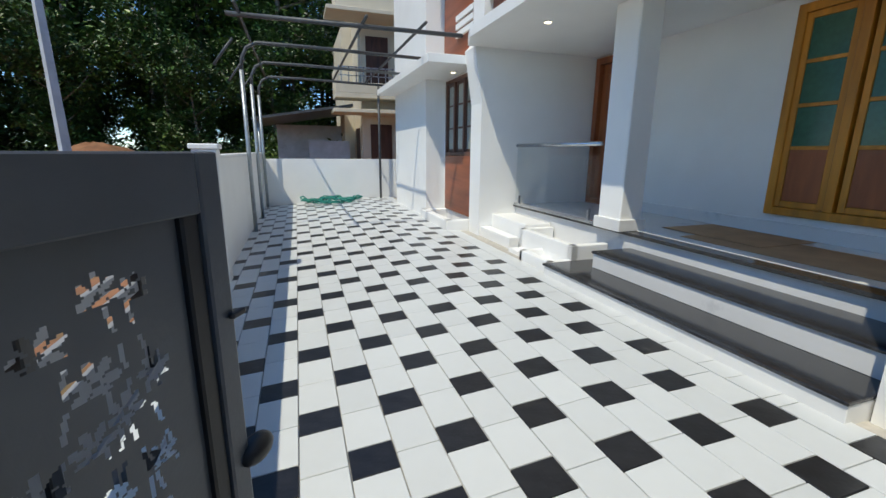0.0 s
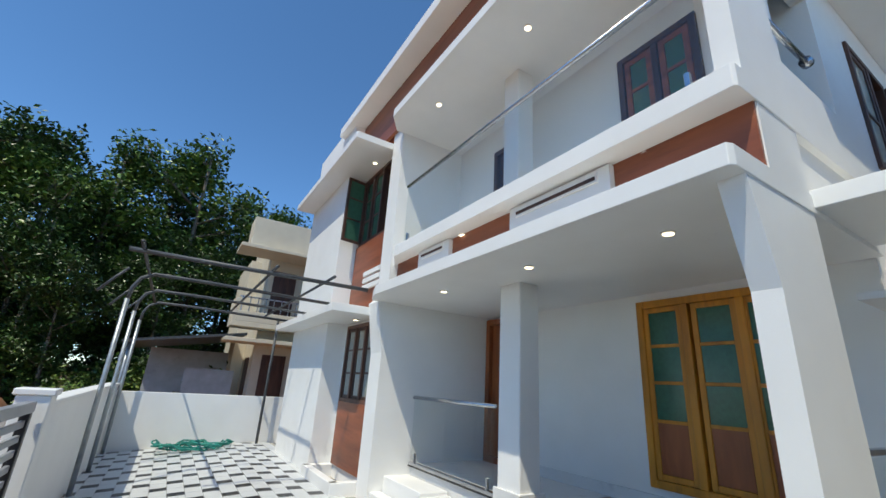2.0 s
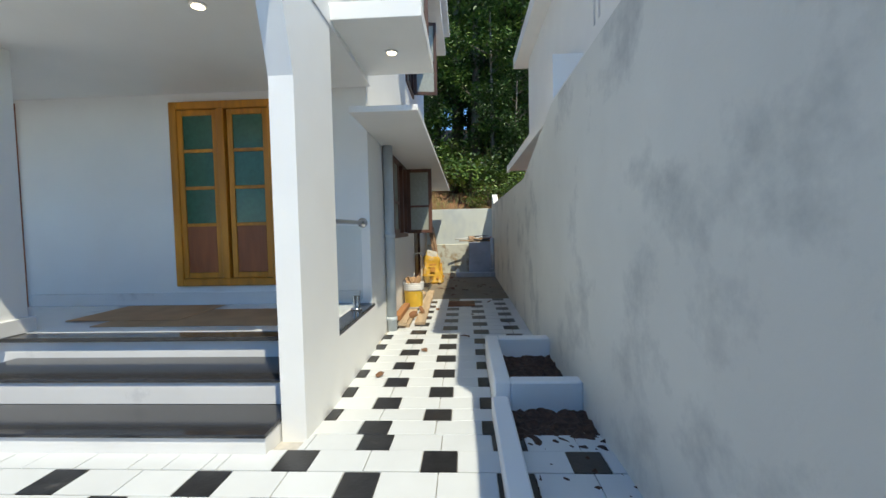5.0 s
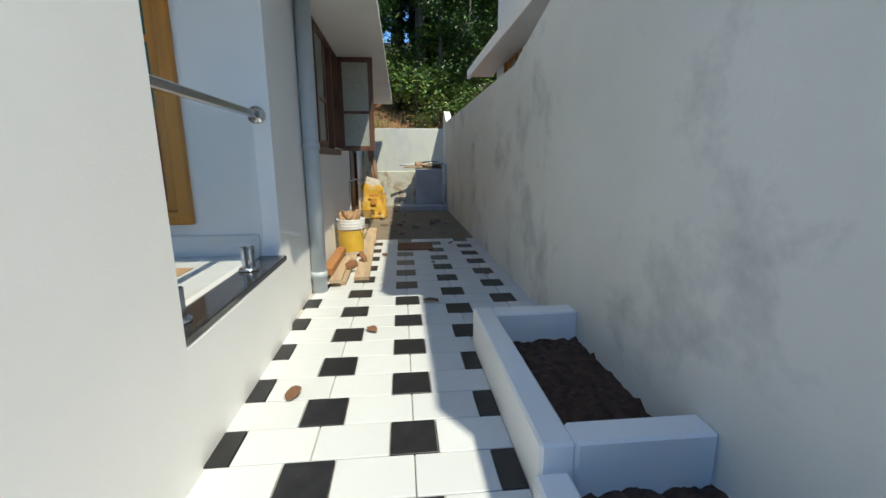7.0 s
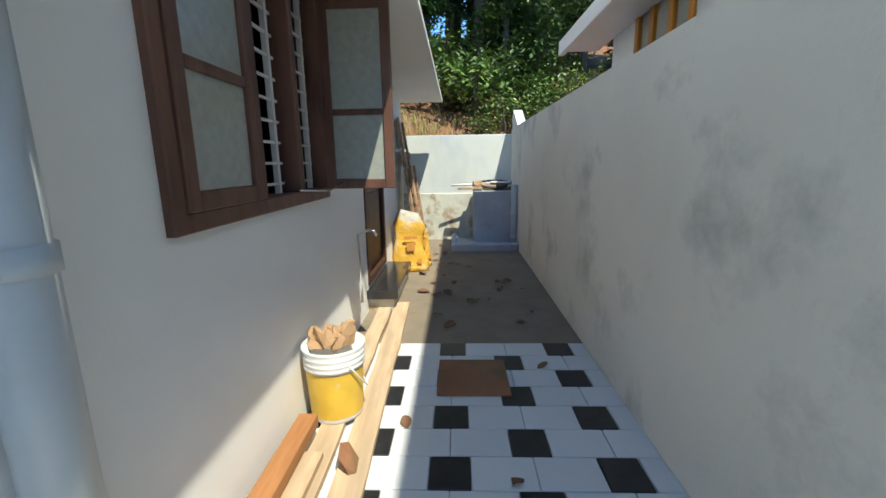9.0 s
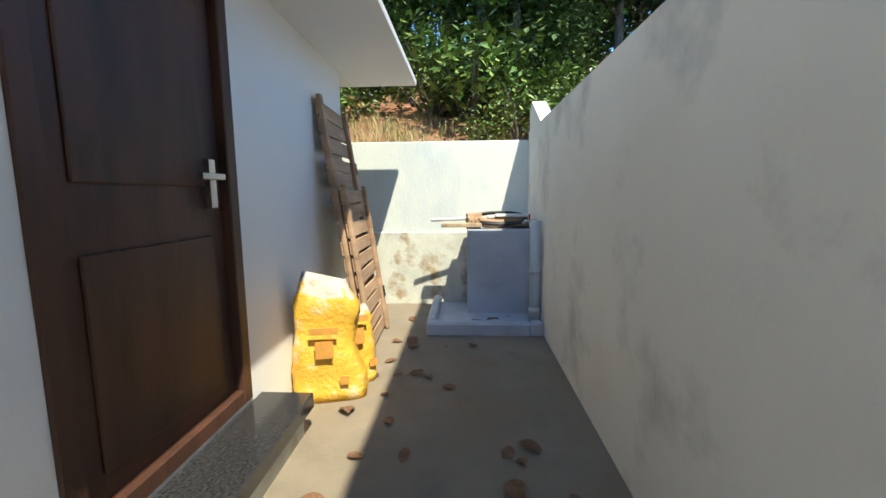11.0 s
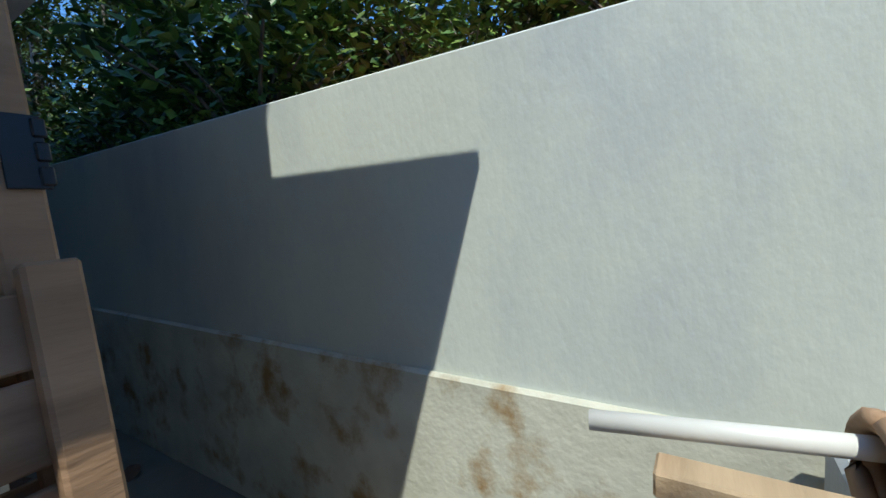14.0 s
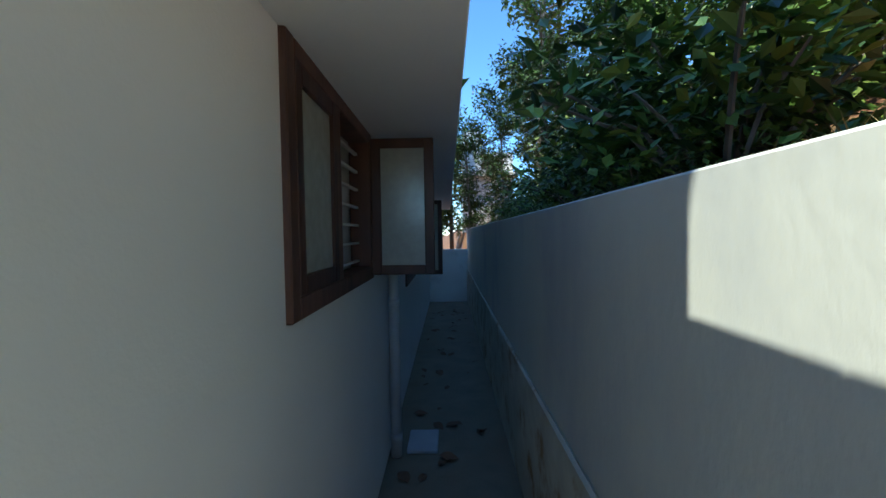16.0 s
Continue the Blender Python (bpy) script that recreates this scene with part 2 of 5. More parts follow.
def adopt(parent, *kids):
    for kid in kids:
        kid.parent = parent
        kid.matrix_parent_inverse = Matrix.Translation(-Vector(parent.location))
    return parent


def structure(ob, label="", category="wall"):
    return tagged(ob, label, category, kind="structure")


def downlight(x, y, z):
    bm = bmesh.new()
    bmesh.ops.create_cone(bm, cap_ends=True, segments=16, radius1=0.055, radius2=0.05, depth=0.014, matrix=Matrix.Translation((0, 0, -0.007)))
    ring = finish(bm, "rim", WHITE)
    bm = bmesh.new()
    bmesh.ops.create_cone(bm, cap_ends=True, segments=16, radius1=0.038, radius2=0.038, depth=0.004, matrix=Matrix.Translation((0, 0, -0.016)))
    lens = finish(bm, "lens", lamp_mat)
    e = root("downlight", 0, 0, 0, "small round lit warm-white downlight in the soffit", "lamp", "downlights")
    adopt(e, ring, lens)
    e.location = (x, y, z)
    return e


# ---- plan in metres ----
HOUSE_S, HOUSE_E, WALL_S, WALL_E = 0.83, 11.62, -0.856, 12.54
PORCH_Z, PORCH_X, FRONT = 0.47, 4.0, 5.30
STRIP, HALF, BLACK = 0.2, 0.365, 0.178


def ground_z(x, y):
    """The paved level: it falls a little towards the gate."""
    if x < 2.3:
        return -0.063 + 0.075 * (max(x, -0.4) - 0.857)
    if x < 3.2:
        return 0.045
    return max(0.0, 0.045 * (1 - (x - 3.2) / 0.7))


# ---- ground, one sheet ----
def hill(x, y):
    z = -0.16
    if x > 12.7:
        s = min(1, (x - 12.7) / 5)
        z += (2.35 + 0.06 * min(60, x - 12.7)) * min(1, (x - 12.7) / 0.5) * (0.75 + 0.25 * s) + 4.5 * max(0, min(1, (x - 13.4) / 16))
    if x > 9 or y > 12 or x < -3:
        z += 0.12 * noise.noise((x * 0.5, y * 0.5, 0))
    return z


def axis_steps(lo, hi, step):
    v = [lo - 700, lo - 250, lo - 90, lo - 30, lo - 10]
    t = lo
    while t < hi:
        v.append(t)
        t += step
    return v + [hi, hi + 10, hi + 30, hi + 90, hi + 250, hi + 700]


xs, ys = axis_steps(-14, 30, 0.7), axis_steps(-14, 34, 0.9)
xs = sorted(xs + [12.6, 12.75, 12.95, 13.2])
bm = bmesh.new()
grid = [[bm.verts.new((x, y, hill(x, y))) for y in ys] for x in xs]
for i in range(len(xs) - 1):
    for j in range(len(ys) - 1):
        bm.faces.new((grid[i][j], grid[i + 1][j], grid[i + 1][j + 1], grid[i][j + 1]))
structure(finish(bm, "ground", EARTH, smooth=True), "bare reddish earth with a bank behind the house", "ground")

# ---- house shell ----
floor_bed = bmesh.new()
for x0, x1, y0, y1 in [(-0.25, 0.857, -3.5, 11.1), (0.857, 2.3, -3.5, 11.1), (2.3, 3.2, -3.5, 11.1), (3.2, 3.9, -1.0, 11.1), (3.9, 8.264, -1.0, 0.9)]:
    vs = [floor_bed.verts.new((x, y, ground_z(x, y) - 0.012 - d)) for d in (0, 0.12) for x, y in ((x0, y0), (x1, y0), (x1, y1), (x0, y1))]
    for f in ((0, 1, 2, 3), (7, 6, 5, 4), (0, 4, 5, 1), (1, 5, 6, 2), (2, 6, 7, 3), (3, 7, 4, 0)):
        floor_bed.faces.new([vs[q] for q in f])
paving = structure(finish(floor_bed, "pavement", GROUT), "black and white tiled yard with sandy joints", "floor")
structure(box("floor_back", 8.264, 12.7, -1.0, 11.0, -0.14, -0.004, SLABFLOOR, 0), "stained bare concrete floor with leaf litter", "floor")

# boundary walls
structure(prism("wall_south", [(-3.0, -0.15), (12.54, -0.15), (12.54, 1.80), (6.4, 1.80), (4.7, 2.22), (-3.0, 2.30)], "y", -1.01, WALL_S, WALL), "grey-white plastered boundary wall with damp stains")
structure(box("wall_east", WALL_E, 12.70, -1.01, 11.0, 0.0, 1.724, BACKWALL), "pale plastered retaining wall behind the house")
structure(box("baseboard", 12.515, WALL_E, -0.856, 11.0, -0.15, 0.781, PLINTH, 0.012), "stained plaster plinth of the retaining wall", "plinth")
structure(box("wall_north", -0.25, 3.55, 11.1, 11.25, -0.15, 1.03, WHITE), "low white boundary wall at the end of the yard")
structure(boxes("wall_west", [(-0.02, 0.13, 4.80, 11.25, -0.2, 1.14)], WHITE), "low white boundary wall along the road")
structure(prism("trim_wall_end", [(11.9, 1.80), (12.54, 1.80), (12.54, 2.0), (12.42, 2.08)], "y", -1.0, -0.866, WALL), "raised sloping end of the boundary wall")
structure(box("wall_back_end", 11.4, 12.54, 10.6, 10.75, -0.1, 1.25, WALL), "low grey wall closing the back passage")

# main storeys
def holed(name, along, lo, hi, t0, t1, z0, z1, holes, mat):
    """A wall along 'x' or 'y' from lo to hi, t0 to t1 thick, with openings (a, b, z, z) right through."""
    us = sorted({lo, hi, *[h[0] for h in holes], *[h[1] for h in holes]})
    bm = bmesh.new()
    for a, b in zip(us, us[1:]):
        cuts = sorted((h[2], h[3]) for h in holes if h[0] <= a + 1e-6 and h[1] >= b - 1e-6)
        z = z0
        for c, d in cuts + [(z1, z1)]:
            if c > z + 1e-4:
                if along == "x":
                    cuboid(bm, a, b, t0, t1, z, c)
                else:
                    cuboid(bm, t0, t1, a, b, z, c)
            z = max(z, d)
    return finish(bm, name, mat)


SIDE_WIN, SIDE_DOOR, UP_WIN = (6.52, 7.95, 1.09, 2.22), (8.98, 9.92, 0.22, 2.12), (6.2, 7.4, 3.7, 5.2)
BACK_WIN, BACK_WIN2 = (1.75, 3.05, 1.36, 2.2), (5.0, 6.2, 1.06, 2.1)
PORCH_WIN, PORCH_DOOR, BALC_WIN = (1.30, 2.84, 0.67, 2.53), (4.50, 5.58, 0.47, 2.59), (1.48, 2.36, 4.2, 5.18)
structure(holed("wall_house_south", "x", FRONT, HOUSE_E, HOUSE_S, HOUSE_S + 0.16, -0.1, 6.9, [SIDE_WIN, SIDE_DOOR, UP_WIN, (8.3, 9.3, 3.7, 5.2)], WHITE),
          "white house wall along the side passage")
structure(holed("wall_house_east", "y", HOUSE_S + 0.16, 10.6, HOUSE_E - 0.16, HOUSE_E, -0.1, 6.9, [BACK_WIN, BACK_WIN2], WHITE), "white back wall of the house")
structure(holed("wall_front", "y", HOUSE_S + 0.16, 6.2, FRONT, FRONT + 0.16, -0.1, 6.6, [PORCH_WIN, PORCH_DOOR], WHITE),
          "white front wall behind the porch")
structure(box("wall_house_north", 3.9, HOUSE_E - 0.16, 10.45, 10.6, -0.1, 6.6, WHITE, 0), "white north wall of the house")
structure(box("roof", 3.75, HOUSE_E + 0.05, 0.79, 10.65, 6.9, 7.02, WHITE, 0), "flat white concrete roof", "roof")
# boards set behind the openings; their black colour replaces the shade indoors
structure(box("wall_inside", 5.7, 11.2, 1.6, 1.66, -0.1, 6.8, ROOM_SHADE, 0), "near-black board standing in for the unlit interior behind the windows")
structure(box("wall_inside", 10.6, 10.66, 1.7, 10.2, -0.1, 6.8, ROOM_SHADE, 0), "near-black board standing in for the unlit interior behind the windows")

BALC_X = 4.6
structure(holed("wall_balcony", "y", 0.96, 5.6, BALC_X, BALC_X + 0.14, 3.36, 5.5, [BALC_WIN, (3.9, 4.6, 3.36, 5.05)], WHITE), "white back wall of the balcony")
# fin beside the porch, with a foot that widens into the slabs
prism("wall_fin", [(3.38, -0.05), (4.05, -0.05), (4.05, 2.62), (4.05, 6.9), (3.32, 6.9), (3.32, 5.75), (3.40, 5.2), (3.40, 3.34), (3.52, 3.2), (3.52, 2.75), (3.20, 2.62), (3.38, 2.05)],
      "y", 0.79, 0.93, WHITE)
structure(bpy.data.objects["wall_fin"], "tall white concrete fin at the corner of the porch")
structure(box("wall_porch_foot", 3.6, FRONT, 0.80, 0.93, -0.1, PORCH_Z - 0.03, WHITE), "white foot wall under the side of the porch")
structure(box("wall_upper_side", 4.05, FRONT, HOUSE_S, HOUSE_S + 0.12, 2.75, 3.9, WHITE, 0), "white side wall of the balcony")
structure(box("wall_upper_side", 4.05, FRONT, HOUSE_S, HOUSE_S + 0.12, 5.2, 6.9, WHITE, 0), "white side wall over the balcony")
# porch floor and steps
structure(box("floor_porch", PORCH_X + 0.02, FRONT, 0.93, 5.9, -0.1, PORCH_Z - 0.03, MARBLE), "veined white marble porch base", "floor")
structure(box("floor_porch_top", PORCH_X - 0.02, FRONT, 0.80, 5.9, PORCH_Z - 0.03, PORCH_Z, GRANITE, 0.004), "black granite porch edge", "floor")
structure(box("floor_porch_marble", PORCH_X + 0.14, FRONT, 0.95, 5.9, PORCH_Z, PORCH_Z + 0.004, MARBLE, 0), "polished pale marble porch floor", "floor")
for nm, x0, y1, z0, z1 in (("stairs_1", 3.19, 3.46, 0.0, 0.155), ("stairs_2", 3.56, 3.2, 0.155, 0.315)):
    structure(box(nm, x0 + 0.015, PORCH_X + 0.02, 0.94, y1, z0 - 0.08 if z0 == 0 else z0, z1 - 0.02, MARBLE, 0.003), "marble step with a black granite tread", "step")
    structure(box(nm + "_tread", x0, PORCH_X + 0.02, 0.935, y1 + 0.01, z1 - 0.02, z1, GRANITE, 0.004), "black granite tread", "step")
structure(box("trim_skirting", FRONT - 0.018, FRONT, 0.95, 4.45, PORCH_Z + 0.004, PORCH_Z + 0.13, MARBLE, 0.003), "marble skirting in the porch", "skirting")
structure(box("pillar_porch", 3.93, 4.20, 3.29, 3.62, PORCH_Z, 2.62, WHITE, 0.01), "square white porch pillar", "pillar")
structure(box("pillar_foot", 3.90, 4.23, 3.26, 3.65, PORCH_Z, PORCH_Z + 0.12, MARBLE, 0.006), "marble foot of the porch pillar", "pillar")
structure(box("pillar_balcony", 3.95, 4.2, 3.35, 3.63, 3.34, 5.5, WHITE, 0.01), "square white balcony pillar", "pillar")

# slabs of the front, each with soffit
structure(prism("ceiling_porch", [(3.10, 0.782), (3.06, 0.80), (3.06, 5.2), (3.2, 5.62), (FRONT, 5.62), (FRONT, 0.782)], "z", 2.62, 2.75, WHITE, 0.004), "white projecting porch slab", "slab")
structure(prism("ceiling_balcony", [(3.30, 0.782), (3.28, 0.80), (3.28, 5.18), (3.5, 5.62), (FRONT, 5.62), (FRONT, 0.782)], "z", 3.2, 3.36, WHITE, 0.004), "white balcony slab", "slab")
structure(prism("ceiling_upper", [(3.12, 0.782), (3.08, 0.80), (3.08, 5.3), (3.3, 5.62), (FRONT, 5.62), (FRONT, 0.782)], "z", 5.5, 5.64, WHITE, 0.004), "white slab over the balcony", "slab")
structure(box("roof_edge", 3.02, 5.4, 0.775, 8.1, 6.55, 6.75, WHITE, 0.006), "white roof slab edge with downlights", "slab")
structure(box("wall_band", 3.50, 3.56, 0.80, 5.5, 2.75, 3.2, WOODWALL, 0), "reddish wood cladding band")
structure(box("wall_band_top", 3.36, 3.42, 0.93, 8.0, 5.64, 6.55, WOODWALL, 0), "reddish wood cladding band")
for y0, y1 in ((1.75, 2.9), (4.0, 4.75)):
    structure(boxes("trim_slot", [(3.44, 3.50, y0, y1, 2.86, 3.19), (3.42, 3.44, y0 + 0.1, y1 - 0.1, 3.07, 3.16)], SOFFIT, 0.003), "pale plaster panel with a slot", "trim")
    # no recess is cut: a dark strip on the panel paints the slot's shade
    structure(box("trim_slot_gap", 3.414, 3.42, y0 + 0.12, y1 - 0.12, 3.09, 3.12, DARKWOOD, 0), "dark strip painted for the shade in the slot", "trim")

# wing
structure(holed("wall_wing", "y", 6.0, 9.9, 3.52, 3.67, -0.1, 6.6, [(6.05, 7.35, 0.2, 2.42), (6.05, 7.35, 3.4, 5.3)], WHITE), "white wall of the projecting wing")
structure(box("wall_wing_fin", 3.15, 3.52, 7.45, 9.9, -0.1, 6.75, WHITE), "white projecting bay of the wing")
structure(prism("wall_wing_side", [(3.42, -0.05), (FRONT, -0.05), (FRONT, 6.6), (3.42, 6.6), (3.42, 2.75), (3.30, 2.62), (3.42, 1.9)], "y", 5.60, 5.98, WHITE), "white side wall between porch and wing")
structure(box("ceiling_wing", 2.75, 3.52, 5.98, 9.95, 2.46, 2.58, WHITE), "white canopy over the wing window", "slab")
structure(box("ceiling_wing_upper", 2.75, 3.52, 5.98, 9.95, 5.36, 5.48, WHITE), "white canopy over the upper wing window", "slab")
structure(box("wall_wing_wood", 3.475, 3.518, 6.05, 7.40, 2.58, 3.9, WOODWALL, 0), "reddish wood cladding")
structure(box("wall_wing_wood_top", 3.475, 3.518, 6.05, 7.40, 5.48, 6.5, WOODWALL, 0), "reddish wood cladding")
structure(box("wall_wing_wood_low", 3.475, 3.518, 6.10, 7.30, 0.22, 1.17, WOODWALL, 0), "glossy reddish wood panel under the window")
structure(boxes("trim_vent", [(3.435, 3.475, 6.05, 6.75, 2.98 + 0.12 * q, 3.06 + 0.12 * q) for q in range(3)], WHITE, 0.003), "white louvre vent", "trim")
structure(boxes("trim_vent_top", [(3.435, 3.475, 5.99, 6.75, 5.98 + 0.12 * q, 6.06 + 0.12 * q) for q in range(3)], WHITE, 0.003), "white louvre vent", "trim")
structure(boxes("trim_bed", [(3.05, 3.17, 6.0, 7.42, -0.05, 0.2), (3.05, 3.52, 7.32, 7.44, -0.05, 0.2), (3.05, 3.52, 5.99, 6.1, -0.05, 0.2)], WHITE, 0.01), "low white kerb of a plant bed", "kerb")
# planter steps between stairs and wing
structure(boxes("trim_planter", [(3.55, 3.63, 3.5, 4.6, -0.05, 0.30), (3.55, 4.0, 3.5, 3.58, -0.05, 0.30), (3.55, 4.0, 4.52, 4.6, -0.05, 0.30),
                                 (3.28, 3.36, 3.5, 4.1, -0.05, 0.15), (3.28, 3.56, 3.5, 3.56, -0.05, 0.15), (3.28, 3.56, 4.04, 4.1, -0.05, 0.15),
                                 (3.45, 3.6, 4.7, 5.6, -0.05, 0.16), (3.63, 4.0, 4.6, 5.6, -0.05, 0.34)], WHITE, 0.008), "stepped white plant boxes beside the stairs", "planter")
structure(box("trim_planter_bed", 3.37, 3.99, 3.57, 4.53, -0.05, 0.07, WHITE, 0), "empty bed of the plant box", "planter")

# canopies along the side and the back
structure(box("ceiling_side_low", 4.62, 12.14, 0.25, HOUSE_S, 2.185, 2.235, SOFFIT, 0.004), "white concrete sunshade along the side wall", "sunshade")
structure(box("ceiling_back_low", HOUSE_E, 12.14, HOUSE_S, 10.5, 2.185, 2.235, SOFFIT, 0.004), "white concrete sunshade along the back wall", "sunshade")
structure(box("ceiling_side_mid", 4.05, 5.12, 0.15, HOUSE_S, 2.66, 2.78, WHITE, 0.004), "white concrete sunshade", "sunshade")
structure(box("ceiling_side_upper", 4.05, 11.3, 0.15, HOUSE_S, 5.72, 5.85, WHITE, 0.004), "white concrete sunshade of the upper storey", "sunshade")
structure(box("ceiling_side_upper_low", 7.8, 11.3, 0.25, HOUSE_S, 5.3, 5.38, WHITE, 0.004), "white concrete sunshade of the upper storey", "sunshade")

for x, y, z in [(3.7, 1.5, 2.62), (3.6, 2.8, 2.62), (3.6, 4.3, 2.62), (3.55, 1.5, 3.2), (3.5, 2.7, 3.2), (3.5, 3.8, 3.2), (3.5, 4.7, 3.2),
                (3.6, 1.2, 5.5), (3.6, 2.8, 5.5), (3.5, 4.6, 5.5), (3.4, 2.0, 6.55), (3.4, 3.2, 6.55), (3.4, 4.5, 6.55), (3.4, 5.8, 6.55), (3.4, 7.2, 6.55),
                (3.35, 6.6, 2.46), (3.35, 7.6, 2.46), (3.35, 8.9, 2.46), (3.35, 6.6, 5.36), (3.35, 7.6, 5.36), (3.35, 8.9, 5.36),
                (4.6, 0.45, 2.66), (5.0, 0.45, 5.72)]:
    downlight(x, y, z)


# ---- windows and doors ----
def leaf(bm_f, bm_g, w, h, th=0.04, stile=0.065, bars=(), panel=0.0):
    """A casement leaf in the plane x-z from the origin, hinge at x=0: frame parts and panes."""
    cuboid(bm_f, 0, stile, -th / 2, th / 2, 0, h, 0.004)
    cuboid(bm_f, w - stile, w, -th / 2, th / 2, 0, h, 0.004)
    cuboid(bm_f, stile, w - stile, -th / 2, th / 2, 0, stile, 0.004)
    cuboid(bm_f, stile, w - stile, -th / 2, th / 2, h - stile, h, 0.004)
    for b in bars:
        cuboid(bm_f, stile, w - stile, -th / 2, th / 2, b * h - stile * 0.3, b * h + stile * 0.3, 0.003)
    cuboid(bm_g, stile, w - stile, -0.006, 0.006, stile + panel, h - stile)


def leaf_object(name, w, h, bars, frame_mat, glass_mat, m, stile=0.065, panel=0.0, panel_mat=None):
    f, g = bmesh.new(), bmesh.new()
    leaf(f, g, w, h, 0.04, stile, bars, panel)
    for b in (f, g):
        bmesh.ops.transform(b, matrix=m, verts=b.verts)
    parts = [finish(f, name, frame_mat), finish(g, "pane", glass_mat)]
    if panel:
        p = bmesh.new()
        cuboid(p, stile, w - stile, -0.012, 0.012, stile, stile + panel, 0.006)
        bmesh.ops.transform(p, matrix=m, verts=p.verts)
        parts.append(finish(p, "panel", panel_mat))
    return parts


def frame_ring(name, along, a, b, z0, z1, t0, t1, width, mat, mullions=()):
    parts = [(a, a + width, z0, z1), (b - width, b, z0, z1), (a + width, b - width, z0, z0 + width), (a + width, b - width, z1 - width, z1)]
    parts += [(m - width / 2, m + width / 2, z0 + width, z1 - width) for m in mullions]
    return boxes(name, [(p[0], p[1], t0, t1, p[2], p[3]) if along == "x" else (t0, t1, p[0], p[1], p[2], p[3]) for p in parts], mat, 0.005)


def window_thing(name, label, parts, x, y, z):
    e = root(name, x, y, z, label, "window", kind="structure")
    adopt(e, *parts)
    return e


def to_y(x, y, z, deg=90):
    return pose(x, y, z, 0, 0, deg)


# tall porch window of two leaves
y0, y1, z0, z1 = PORCH_WIN
parts = [frame_ring("frame", "y", y0, y1, z0, z1, FRONT - 0.04, FRONT + 0.1, 0.075, TEAK, [1.79, 2.31])]
for a in (1.37, 1.83, 2.35):
    parts += leaf_object("leaf", 0.42, z1 - z0 - 0.16, (0.32, 0.54, 0.76), TEAK, FROST, to_y(FRONT, a, z0 + 0.08), 0.055, 0.5, TEAKPANEL)
window_thing("window_1", "tall golden teak window of three leaves with green frosted panes", parts, FRONT, (y0 + y1) / 2, z0)
# porch door
y0, y1, z0, z1 = PORCH_DOOR
d = root("door_1", FRONT, (y0 + y1) / 2, PORCH_Z, "closed carved teak front door in a teak frame", "door", kind="structure")
adopt(d, frame_ring("frame", "y", y0, y1, z0, z1, FRONT - 0.05, FRONT + 0.1, 0.09, TEAKPANEL),
      boxes("door_leaf", [(FRONT + 0.02, FRONT + 0.06, y0 + 0.09, y1 - 0.09, z0, z1 - 0.09)] +
            [(FRONT + 0.005, FRONT + 0.02, y0 + 0.2, y1 - 0.2, z0 + 0.15 + 0.62 * q, z0 + 0.65 + 0.62 * q) for q in range(3)], TEAKPANEL, 0.008))
# balcony window and door
y0, y1, z0, z1 = BALC_WIN
parts = [frame_ring("frame", "y", y0, y1, z0, z1, BALC_X - 0.04, BALC_X + 0.1, 0.07, DARKWOOD, [(y0 + y1) / 2])]
for a in (y0 + 0.08, (y0 + y1) / 2 + 0.04):
    parts += leaf_object("leaf", (y1 - y0) / 2 - 0.12, z1 - z0 - 0.15, (0.5,), WOODWALL, FROST, to_y(BALC_X, a, z0 + 0.075))
window_thing("window_2", "reddish wooden balcony window with green panes", parts, BALC_X, (y0 + y1) / 2, z0)
d = root("door_2", BALC_X, 4.25, 3.36, "closed dark wooden balcony door", "door", kind="structure")
adopt(d, frame_ring("frame", "y", 3.9, 4.6, 3.36, 5.05, BALC_X - 0.04, BALC_X + 0.1, 0.08, DARKWOOD), box("door_leaf", BALC_X + 0.02, BALC_X + 0.06, 3.98, 4.52, 3.37, 4.97, DARKWOOD))
# wing windows
parts = [frame_ring("frame", "y", 6.05, 7.35, 1.17, 2.42, 3.49, 3.62, 0.06, FRAMEWOOD, [6.48, 6.92])]
for a in (6.11, 6.51, 6.95):
    parts += leaf_object("leaf", 0.36, 1.13, (0.35, 0.68), DARKWOOD, FROST_GREY, to_y(3.54, a, 1.23), 0.05)
window_thing("window_3", "dark wooden window of three leaves over a wood panel", parts, 3.54, 6.7, 1.17)
parts = [frame_ring("frame", "y", 6.05, 7.35, 3.9, 5.3, 3.49, 3.62, 0.06, DARKWOOD, [6.48, 6.92])]
for a in (6.51, 6.95):
    parts += leaf_object("leaf", 0.36, 1.28, (0.35, 0.68), DARKWOOD, FROST, to_y(3.54, a, 3.96), 0.05)
parts += leaf_object("leaf", 0.40, 1.28, (0.35, 0.68), DARKWOOD, FROST, to_y(3.50, 7.30, 3.96, 190), 0.05)
window_thing("window_4", "dark upper window with one leaf swung open", parts, 3.54, 6.7, 3.9)
# side window, leaf swung open
x0, x1, z0, z1 = SIDE_WIN
parts = [frame_ring("frame", "x", x0, x1, z0, z1, HOUSE_S - 0.03, HOUSE_S + 0.1, 0.06, FRAMEWOOD, [x0 + 0.56, x0 + 0.98])]
parts += leaf_object("leaf", 0.47, z1 - z0 - 0.12, (0.42,), FRAMEWOOD, FROST_GREY, pose(x0 + 0.06, HOUSE_S - 0.02, z0 + 0.06), 0.06)
parts += leaf_object("leaf", 0.40, z1 - z0 - 0.10, (0.42,), FRAMEWOOD, FROST_GREY, to_y(x1 - 0.03, HOUSE_S - 0.03, z0 + 0.05, -90), 0.055)
